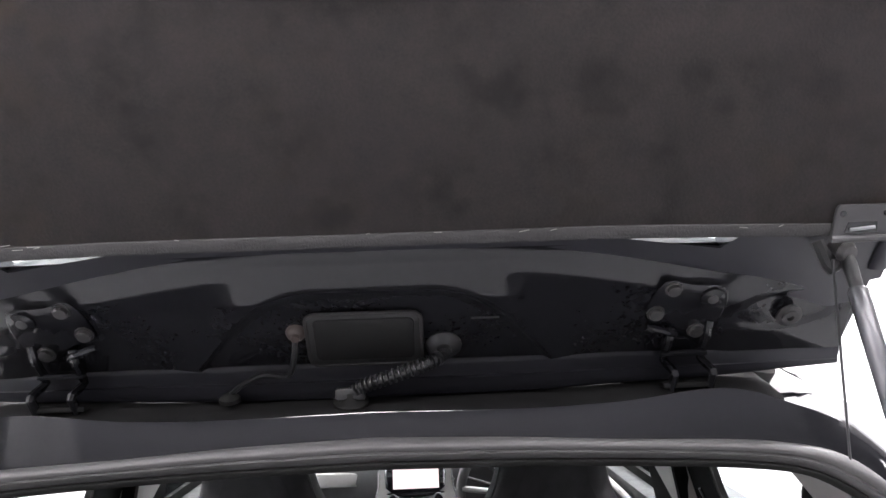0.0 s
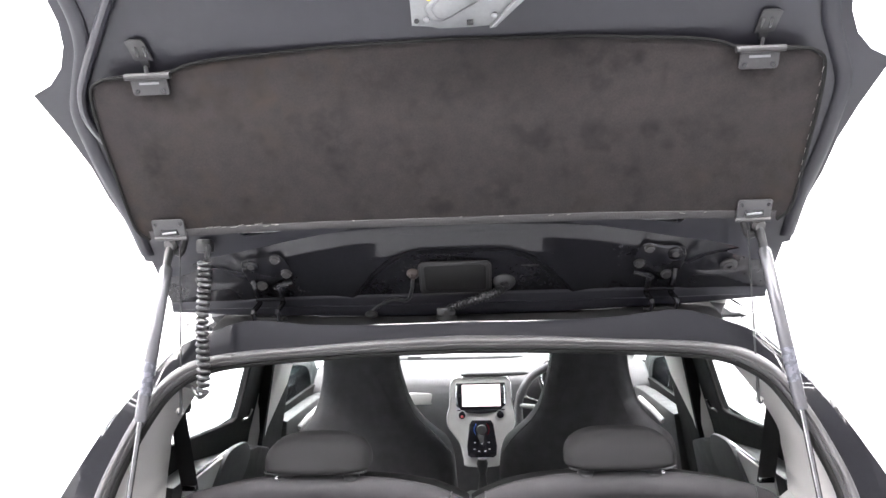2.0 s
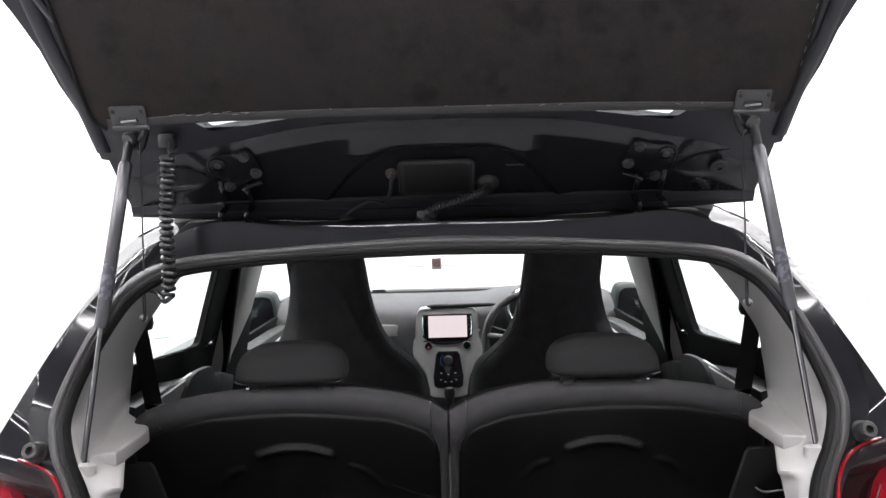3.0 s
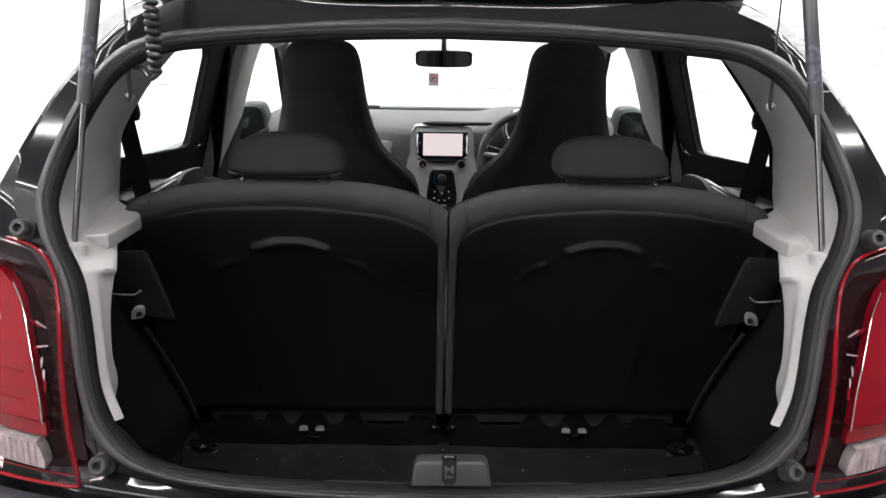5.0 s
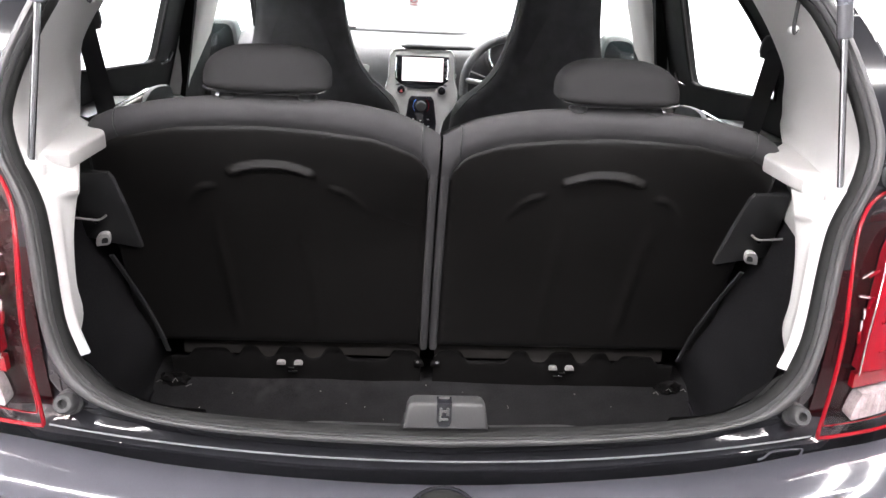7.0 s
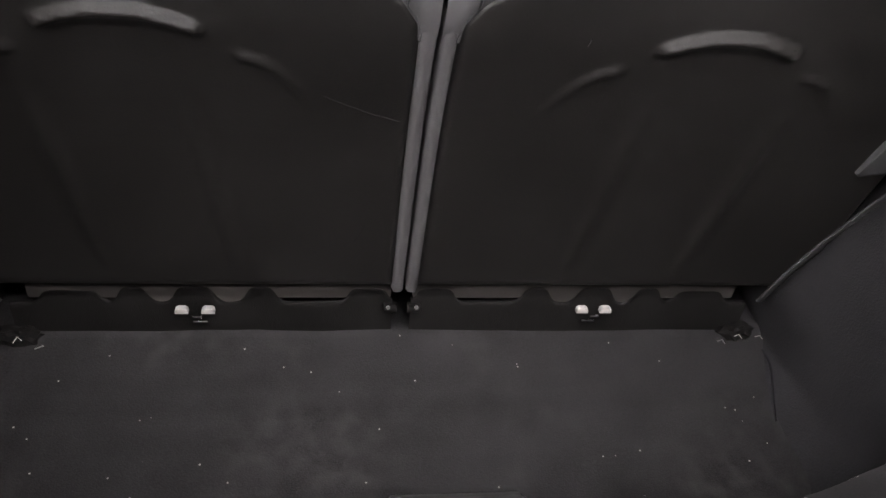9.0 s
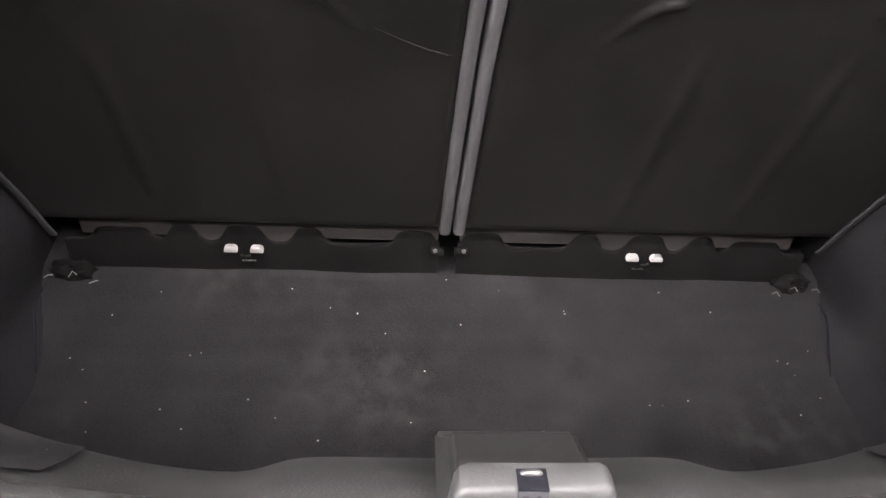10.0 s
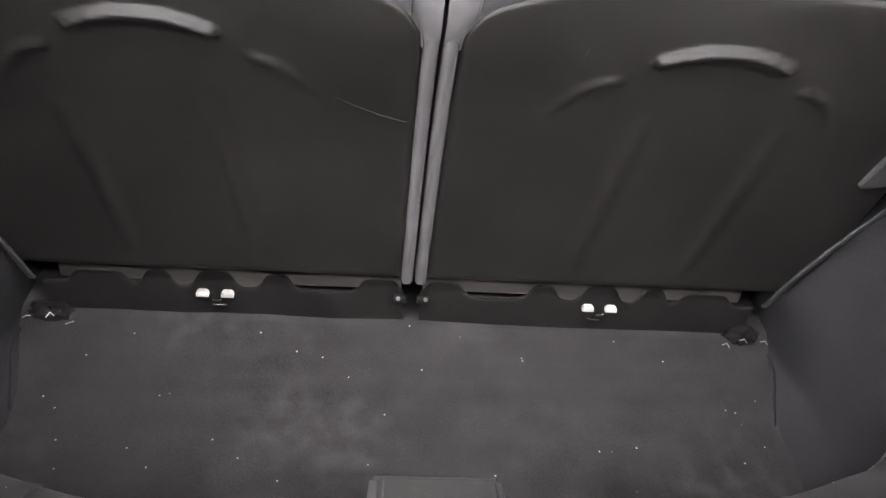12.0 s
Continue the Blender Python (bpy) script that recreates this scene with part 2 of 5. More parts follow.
def part(name, bm, material, parent=None, label="", sharp=0.6):
    finish(bm, sharp)
    me = bpy.data.meshes.new(name)
    bm.to_mesh(me)
    bm.free()
    me.materials.append(material)
    ob = new(name, me)
    if parent is not None:
        ob.parent = parent
        if parent.type == "EMPTY":
            ob.matrix_parent_inverse = Matrix.Translation(-parent.location)
    if label:
        tagged(ob, label)
    return ob


def spline(pts, n=4, closed=False):
    """Catmull-Rom through the points, n steps a span."""
    P = [Vector(p) for p in pts]
    out = []
    m = len(P)
    spans = m if closed else m - 1
    for i in range(spans):
        if closed:
            a, b, c, d = P[(i - 1) % m], P[i], P[(i + 1) % m], P[(i + 2) % m]
        else:
            b, c = P[i], P[i + 1]
            a = P[i - 1] if i else b * 2 - c
            d = P[i + 2] if i + 2 < m else c * 2 - b
        for k in range(n):
            t = k / n
            out.append(0.5 * ((2 * b) + (c - a) * t + (2 * a - 5 * b + 4 * c - d) * t * t + (3 * b - a - 3 * c + d) * t ** 3))
    if not closed:
        out.append(P[-1].copy())
    return out


def loft(rings, closed=True, cap=False, bm=None):
    bm = bm or bmesh.new()
    V = [[bm.verts.new(p) for p in r] for r in rings]
    n = len(rings[0])
    for a, b in zip(V, V[1:]):
        for i in range(n if closed else n - 1):
            j = (i + 1) % n
            bm.faces.new((a[i], a[j], b[j], b[i]))
    if cap:
        bm.faces.new(V[0])
        bm.faces.new(V[-1][::-1])
    return bm


def tube(pts, r, sides=10, cap=True, bm=None, flat=1.0):
    """A round rod along the points; r a radius or one radius a point."""
    P = [Vector(p) for p in pts]
    R = r if isinstance(r, (list, tuple)) else [r] * len(P)
    rings = []
    up = None
    for i, p in enumerate(P):
        d = (P[min(i + 1, len(P) - 1)] - P[max(i - 1, 0)]).normalized()
        if up is None:
            up = Vector((0, 0, 1)) if abs(d.z) < 0.9 else Vector((1, 0, 0))
        s = d.cross(up).normalized()
        up = s.cross(d).normalized()
        rings.append([p + R[i] * (math.cos(a) * s + flat * math.sin(a) * up) for a in (2 * math.pi * k / sides for k in range(sides))])
    return loft(rings, True, cap, bm)


def box(c, size, bevel=0.0, seg=2, m=None, bm=None):
    own = bmesh.new()
    bmesh.ops.create_cube(own, size=1)
    bmesh.ops.scale(own, vec=size, verts=own.verts)
    if bevel:
        bmesh.ops.bevel(own, geom=own.edges[:], offset=bevel, segments=seg, affect="EDGES", profile=0.5)
    if m is not None:
        bmesh.ops.transform(own, matrix=m, verts=own.verts)
    bmesh.ops.translate(own, vec=c, verts=own.verts)
    if bm is None:
        return own
    return merge(bm, own)


def merge(bm, own):
    me = bpy.data.meshes.new("joined")
    own.to_mesh(me)
    own.free()
    bm.from_mesh(me)
    bpy.data.meshes.remove(me)
    return bm


def slab(outline, place, t0, t1, bevel=0.0, seg=2, bm=None, hole=None):
    """A flat piece: outline of (u, v); place(u, v, w) gives the point; from w = t0 to t1."""
    own = bmesh.new()
    if hole is None:
        a = [own.verts.new(place(u, v, t0)) for u, v in outline]
        b = [own.verts.new(place(u, v, t1)) for u, v in outline]
        fa, fb = own.faces.new(a), own.faces.new(b[::-1])
        n = len(a)
        for i in range(n):
            j = (i + 1) % n
            own.faces.new((a[j], a[i], b[i], b[j]))
        if bevel:
            bmesh.ops.recalc_face_normals(own, faces=own.faces)
            rim = [e for e in own.edges if fa in e.link_faces or fb in e.link_faces]
            bmesh.ops.bevel(own, geom=rim, offset=bevel, segments=seg, affect="EDGES", profile=0.5)
        bmesh.ops.triangulate(own, faces=[f for f in own.faces if len(f.verts) > 4])
    else:
        lev = []
        for t in (t0, t1):
            loops, edges = [], []
            for line in (outline, hole):
                vs = [own.verts.new(place(u, v, t)) for u, v in line]
                edges += [own.edges.new((vs[i], vs[(i + 1) % len(vs)])) for i in range(len(vs))]
                loops.append(vs)
            bmesh.ops.triangle_fill(own, use_beauty=True, edges=edges)
            lev.append(loops)
        for la, lb in zip(*lev):
            n = len(la)
            for i in range(n):
                j = (i + 1) % n
                own.faces.new((la[i], la[j], lb[j], lb[i]))
    return own if bm is None else merge(bm, own)


def lathe(profile, m, sides=20, bm=None):
    """A turned piece: profile of (radius, height) about the z of the pose m."""
    rings = [[m @ Vector((max(r, 1e-4) * math.cos(a), max(r, 1e-4) * math.sin(a), h)) for a in (2 * math.pi * k / sides for k in range(sides))] for r, h in profile]
    own = loft(rings, True, True)
    return own if bm is None else merge(bm, own)


def aim(at, way, up=(0, 0, 1)):
    """A pose at a point whose z looks along way."""
    z = Vector(way).normalized()
    x = Vector(up).cross(z)
    if x.length < 1e-4:
        x = Vector((1, 0, 0)).cross(z)
    x.normalize()
    y = z.cross(x)
    return Matrix(((x.x, y.x, z.x, at[0]), (x.y, y.y, z.y, at[1]), (x.z, y.z, z.z, at[2]), (0, 0, 0, 1)))


def both(half):
    """A whole outline from its right half, whose ends lie on the middle line."""
    return [tuple(p) for p in half] + [(-p[0], *p[1:]) for p in half[-2:0:-1]]


def round2(pts, n=4):
    return [(p.x, p.y) for p in spline([(u, v, 0) for u, v in pts], n, True)]


def step_at(v, at, soft):
    """A soft step from 0 to 1."""
    return 1 / (1 + math.exp(max(-60, min(60, -(v - at) / soft))))


def lerp(a, b, t):
    return a + (b - a) * t


def rrect(x0, x1, y0, y1, r):
    """A rectangle with rounded corners, as an outline."""
    out = []
    for cx, cy, a0 in ((x0 + r, y0 + r, 180), (x1 - r, y0 + r, 270), (x1 - r, y1 - r, 0), (x0 + r, y1 - r, 90)):
        out += [(cx + r * math.cos(radians(a0 + k * 30)), cy + r * math.sin(radians(a0 + k * 30))) for k in range(4)]
    return out


def RY(x, z):
    """Depth of the car's sloping, bowed rear face."""
    return float(np.interp(z, (0.4, 0.65, 0.737, 1.015, 1.15, 1.275, 1.4), (-0.26, -0.192, -0.169, -0.088, -0.010, 0.08, 0.175))) + 0.28 * x * x


def HP(x, s, d=0.0):
    """The open hatch, bowed across: s up from its hinge edge, d out of its inner face."""
    d -= 0.08 * x * x
    return Vector((x, 0.195 - 0.678 * s - 0.735 * d, 1.35 + 0.735 * s - 0.678 * d))


def SP(x, s, d=0.0):
    """The flat parcel shelf that hangs under the hatch."""
    return Vector((x, 0.008 - 0.49 * s - 0.872 * d, 1.463 + 0.872 * s - 0.49 * d))


def BP(x, h, d=0.0):
    """The sloping rear face of the back seats: h the height, d out to the boot."""
    y = float(np.mean(np.interp([h + .02 * k for k in (-2, -1, 0, 1, 2)], (0.45, 0.53, 0.69, 0.84, 0.92, 0.95, 1.0, 1.1), (0.377, 0.352, 0.305, 0.255, 0.215, 0.200, 0.178, 0.14))))
    return Vector((x, y - 0.94 * d, h - 0.33 * d))


# ---------------- studio ----------------
ROOM = [(-3.4, -4.2), (3.4, -4.2), (3.4, 1.5), (3.4, 2.85), (1.83, 4.3), (-1.83, 4.3), (-3.4, 2.85), (-3.4, -.6)]
TALL = 3.5


def studio():
    fl = part("floor", slab(ROOM, lambda u, v, w: Vector((u, v, w)), -0.1, 0.0), FLOOR, None, "grey painted concrete studio floor, clean and slightly glossy")
    tagged(fl, category="floor", kind="structure")
    ce = part("ceiling", slab(ROOM, lambda u, v, w: Vector((u, v, w)), TALL, TALL + 0.1), CEIL, None, "plain grey studio ceiling with rows of strip lights")
    tagged(ce, category="ceiling", kind="structure")
    names = ("wall_south", "wall_southeast", "wall_east", "wall_northeast", "wall_north", "wall_northwest", "wall_west", "wall_southwest")
    # Out of view: greyed so less light and reflection comes from behind.
    grey = ("wall_south", "wall_southeast")
    made = {}
    for k, name in enumerate(names):
        a, b = Vector((*ROOM[k], 0)), Vector((*ROOM[(k + 1) % 8], 0))
        d = (b - a).normalized()
        out = Vector((d.y, -d.x, 0))
        n = (b - a).length

        def place(u, v, w, a=a, d=d, out=out):
            return a + d * u + out * (w + 0.012) + Vector((0, 0, v))
        w = part(name, slab([(-.06, 0), (n + .06, 0), (n + .06, TALL), (-.06, TALL)], place, 0.0, 0.15), SHADE if name in grey else JOINT, None, "unseen grey wall added behind the car to darken reflections" if name in grey else "white painted blockwork studio wall, brightly lit")
        tagged(w, category="wall", kind="structure")
        made[name] = (w, a, d, out, n)
    return made


WALLS = studio()


def strip_light():
    t = thing("ceiling_light", "slim white LED tube light fixed under the studio ceiling", "ceiling light", (0, 0, TALL), "tube lights of the studio")
    part("housing", box((0, 0, TALL - 0.02), (0.07, 1.5, 0.04), 0.006), STICKER, t)
    part("diffuser", box((0, 0, TALL - 0.052), (0.055, 1.46, 0.028), 0.012), LED, t, "glowing white diffuser")
    return t


first = strip_light()
# tubes laid out in long rectangles, closer together towards the bright end walls
# Positions are assumed; the rows behind the car are added to light the boot.
spots = [(x, y, 90) for x in (-2.35, -.78, .78, 2.35) for y in (.2, 1.7, 3.1)] + [(x, y, 90) for x in (-2.35, -.78, .78, 2.35) for y in (-2.6, -1.6)] + [(-3.1, y, 0) for y in (-3.0, -1.4, .45, 2.0)] + [(3.1, y, 0) for y in (.45, 2.0)] + [(x, 3.85, 90) for x in (-.8, .8)] + [(x, y, 0) for x in (-2.7, 2.7) for y in (.9, 2.3)]
first.matrix_world = pose(*spots[0][:2], TALL, 0, 0, spots[0][2])
for x, y, turn in spots[1:]:
    copy_thing(first, pose(x, y, TALL, 0, 0, turn))

# ---------------- car body ----------------
car = thing("car", "black small hatchback with its tailgate open and boot empty", "car", (0, 1.4, 0))

INNER = [(0, 1.265), (.13, 1.262), (.246, 1.256), (.34, 1.248), (.395, 1.239), (.430, 1.224), (.460, 1.200), (.487, 1.152), (.510, 1.097), (.519, 1.055), (.512, 1.028), (.498, 1.0), (.482, .974),
         (.472, .952), (.465, .922), (.459, .888), (.453, .85), (.445, .819), (.429, .787), (.395, .760), (.352, .746), (.27, .741), (.15, .741), (0, .741)]
OUTER = [(0, 1.288), (.13, 1.283), (.23, 1.276), (.33, 1.270), (.395, 1.262), (.440, 1.250), (.477, 1.222), (.507, 1.172), (.532, 1.112), (.545, 1.07), (.546, 1.045), (.534, 1.012), (.515, .982),
         (.500, .952), (.492, .922), (.486, .887), (.479, .848), (.470, .810), (.452, .770), (.420, .746), (.375, .734), (.29, .727), (.15, .726), (0, .724)]


def ring(half, n=4):
    """A smooth closed loop from points (x, z, y) of its right half, ends on the middle line."""
    pts = spline([(x, y, z) for x, z, y in half], n)
    return pts + [Vector((-p.x, p.y, p.z)) for p in pts[-2:0:-1]]


def edge_ring(half, dy=0.0, grow=0.0):
    out = []
    for i, (x, z) in enumerate(half):
        a, b = half[max(i - 1, 0)], half[min(i + 1, len(half) - 1)]
        t = Vector((b[0] - a[0], b[1] - a[1])).normalized()
        n = Vector((-t.y, t.x))
        gx = x + n.x * grow if 0 < i < len(half) - 1 else 0.0
        gz = z + n.y * grow
        out.append((gx, gz, RY(x, z) + dy))
    return ring(out)


IN, OUT = edge_ring(INNER), edge_ring(OUTER)
BACK = Vector((0, -0.86, 0.5))


def seal():
    rings = []
    for k in range(19):
        a = math.pi * k / 18
        t = (1 - math.cos(a)) / 2
        h = 0.015 * math.sin(a) * (1 - 0.55 * math.exp(-((t - 0.22) / 0.04) ** 2))
        rings.append([lerp(p, q, t) + BACK * (h + 0.004) for p, q in zip(edge_ring(INNER, 0, 0.006), OUT)])
    s = part("boot_seal", loft(rings), RUBBER, car, "soft black rubber weatherstrip round the boot opening", 1.2)
    inner = [edge_ring(INNER, -0.002, 0.008), edge_ring(INNER, -0.006, 0.006), edge_ring(INNER, -0.004, 0.001), edge_ring(INNER, 0.006, 0.0), edge_ring(INNER, 0.014, 0.003)]
    part("gripping_edge", loft(inner), RIBBED, s, "ribbed black inner edge of the seal", 1.2)


seal()


def scuffs():
    """Pale rubbed marks along the lower run of the seal."""
    for k in range(16):
        x = -.25 + .0085 * k + random.uniform(-.003, .003)
        z = .735 - .004 * (k % 3)
        q = Vector((x, RY(x, z) - .0165, z + .010 + .0015 * (k % 2)))
        part("scuff_mark", tube([q, q + Vector((random.uniform(.003, .008), -.0004, random.uniform(-.001, .0005)))], random.uniform(.0003, .0006), 5), GREYPL, car, "pale rubbed mark on the seal")


scuffs()

C_HALF = [(0, 1.335, .160), (.13, 1.335, .163), (.23, 1.332, .172), (.33, 1.329, .185), (.440, 1.331, .192), (.484, 1.298, .197), (.535, 1.245, .20), (.585, 1.190, .20), (.627, 1.135, .20), (.665, 1.08, .195),
          (.695, 1.03, .185), (.715, .99, .17), (.72, .955, .15), (.72, .92, .14), (.72, .88, .13), (.72, .84, .12), (.72, .80, .11), (.71, .75, .08), (.62, .71, -.02), (.50, .705, -.112), (.42, .704, -.135),
          (.30, .702, -.158), (.15, .701, -.178), (0, .700, -.184)]
D_HALF = [(0, 1.385, .28), (.13, 1.385, .28), (.23, 1.38, .285), (.33, 1.37, .29), (.40, 1.352, .31), (.48, 1.325, .35), (.545, 1.275, .42), (.598, 1.215, .45), (.638, 1.155, .47), (.675, 1.095, .48),
          (.705, 1.04, .49), (.725, .995, .5), (.735, .955, .5), (.738, .92, .5), (.74, .88, .5), (.742, .84, .5), (.744, .80, .5), (.788, .72, .4), (.74, .56, .15), (.62, .46, -.03), (.47, .43, -.06),
          (.30, .42, -.09), (.15, .42, -.1), (0, .42, -.1)]
grow = [.024] * 5 + [.028, .032, .035, .036, .036, .034, .028, .022] + [.018] * 5 + [.02, .02] + [.012] * 4


def body_rear():
    mid, top = [], []
    for i, (x, z) in enumerate(OUTER):
        p, q = OUTER[max(i - 1, 0)], OUTER[min(i + 1, 23)]
        t = Vector((q[0] - p[0], q[1] - p[1])).normalized()
        n = Vector((-t.y, t.x))
        g = grow[i]
        y = RY(x, z)
        mid.append((x + n.x * g if 0 < i < 23 else 0.0, z + n.y * g, y + 0.004))
        out = Vector((n.x if 0 < i < 23 else 0.0, n.y))
        rise = float(np.interp(x, (0, .12, .21, .30, .35, .41, .46), (.95, 1.02, 1.26, 1.85, 1.95, 1.3, .9)))
        top.append([(x + out.x * k * rise, z + out.y * k * rise, y + dy) for k, dy in ((.009, .0012), (.0205, .0032), (.0262, .0056), (.018, .016), (.011, .048), (.030, .135))])
    lip = [(x, z, y + 0.006) for x, z, y in mid]
    eye = Vector((0, -.97, 1.285))
    soft, gut, far = [], [], []
    for i, (p, q) in enumerate(zip(lip, C_HALF)):
        y = lerp(p[2], q[2], .33)
        if 3 < i < 13:
            # flat rear-facing flank, rounded off sharply at the side
            y = p[2] + .012
            k = (y - eye.y) / (q[2] - eye.y)
            soft.append((q[0] * k * 1.008, eye.z + (q[1] - eye.z) * k, y))
            gut.append((q[0] * k * 1.034, eye.z + (q[1] - eye.z) * k * .985, y + .045))
            far.append((q[0] * 1.014, q[1] + .004, q[2]))
        else:
            soft.append((lerp(p[0], q[0], .45), lerp(p[1], q[1], .45), y))
            gut.append(tuple(lerp(u, v, f) for u, v, f in zip(soft[-1], q, (.66, .66, .48))))
            far.append(q)
    wall = [tuple(lerp(u, v, .3) for u, v in zip(p, q)) for p, q in zip(far, D_HALF)]
    rings = []
    for k, side in enumerate((mid, lip, soft, gut, far, wall)):
        half = []
        for i, q in enumerate(side):
            f = ((1, 1, 1, 1, .95, .8, .45, .15) if k < 3 else (1, 1, 1, 1, .85, .4, .1, 0) if k == 3 else (1, 1, 1, .95, .6, .15, 0, 0))[i] if i < 8 else 0
            half.append(tuple(lerp(u, v, f) for u, v in zip(q, top[i][k])))
        rings.append(ring(half))
    base = [p + Vector((0, 0.012, 0)) for p in OUT]
    # Matte sheet over the channel paint, dark in place of shade there.
    floor, pick = [], sorted((i for i, p in enumerate(rings[4]) if abs(p.x) < .43 and p.z > 1.2), key=lambda i: rings[4][i].x)
    for a, b, t in ((3, 4, .45), (3, 4, .85), (4, 5, .5), (5, 5, 0)):
        floor.append([lerp(rings[a][i], rings[b][i], t) + Vector((0, -.001, .003)) for i in pick])
    part("channel_shade", loft(floor, False), LATCHTOP, car, "dull black sheet standing in for shade in the drain channel", 1.2)
    part("rear_panel", loft([base, OUT] + rings + [ring(D_HALF)]), PAINT, car, "glossy black painted metal round the boot opening", 0.9)


body_rear()


def gutter():
    """Folded seams of the drain channel under the hinges, on either side."""
    for sx in (1, -1):
        bm = bmesh.new()
        rings = []
        for k in range(40):
            t = k / 39
            r = .007 + .0035 * abs(math.sin(11 * t)) + .002 * noise.noise(Vector((t * 14, sx, 0)))
            c = Vector((sx * (.395 + .08 * t), .148 - .036 * t, 1.283 - .078 * t))
            rings.append([c + Vector((sx * .6 * r * math.cos(a), -.5 * r * math.sin(a), r * math.cos(a))) for a in np.linspace(0, 2 * math.pi, 11)[:-1]])
        part("sealant_bead", loft(rings, True, True, bm), PAINT, car, "lumpy black sealant over the body joint")
    # Three short pale bars draw the bright line behind the channel.
    for x0, x1 in ((-.245, -.165), (-.125, -.048), (.0, .13)):
        run = [(x, .196 + .02 * (abs(x) / .3) ** 2, 1.3195) for x in np.linspace(x0, x1, 7)]
        part("channel_bright_bar", tube(run, 0.0036, 8), STEEL, car, "short bright bar behind the drain channel")


gutter()


def buffers():
    for x, z, r in ((.56, 1.014, .012), (.440, .737, .0125)):
        for sx in (1, -1):
            m = aim((sx * x, RY(x, z) + 0.004, z), (0, -0.9, 0.42))
            bm = lathe([(r * 1.25, 0), (r * 1.25, 0.006), (r, 0.009), (r, 0.022), (r * .8, 0.026), (r * .45, 0.026), (r * .4, 0.017), (0, 0.017)], m, 20)
            part("rubber_buffer", bm, RUBBER, car, "black rubber stop buffer")


buffers()


# ---------------- tail lamps ----------------
def LY(x, z):
    """Depth of a lamp's bulging face."""
    return RY(x, z) - 0.014 - 0.028 * math.sin(math.pi * min(max((z - 0.68) / 0.32, 0), 1)) + 0.7 * max(abs(x) - 0.50, 0) ** 2


LAMP_OUT = [(.466, .722), (.470, .763), (.480, .836), (.491, .917), (.506, .968), (.532, .994), (.575, 1.004), (.63, 1.003), (.69, .985), (.735, .94), (.752, .88), (.752, .80), (.74, .73),
            (.71, .708), (.66, .706), (.583, .709), (.51, .713), (.474, .715)]


def curved_patch(inner, outer, sx, dy, thick, n=22, k=18):
    """A patch of the lamp's curved face between an inner and an outer edge of (z, x), with folded-back sides."""
    zi, xi = zip(*inner)
    zo, xo = zip(*outer)
    rows = []
    for z in np.linspace(zi[0], zi[-1], n):
        x0, x1 = float(np.interp(z, zi, xi)), float(np.interp(z, zo, xo))
        rows.append([Vector((sx * x, LY(x, z) + dy, z)) for x in np.linspace(x0, x1, k)])
    bm = loft(rows, False)
    rim = [e for e in bm.edges if len(e.link_faces) == 1]
    got = bmesh.ops.extrude_edge_only(bm, edges=rim)
    bmesh.ops.translate(bm, vec=(0, thick, 0), verts=[v for v in got["geom"] if isinstance(v, bmesh.types.BMVert)])
    return bm


OUT_IN = [(.713, .474), (.719, .465), (.763, .470), (.836, .480), (.917, .491), (.968, .506), (.985, .520), (.996, .540), (1.003, .575)]
OUT_OUT = [(.713, .700), (.719, .725), (.763, .748), (.836, .753), (.917, .742), (.968, .705), (.985, .680), (.996, .650), (1.003, .610)]


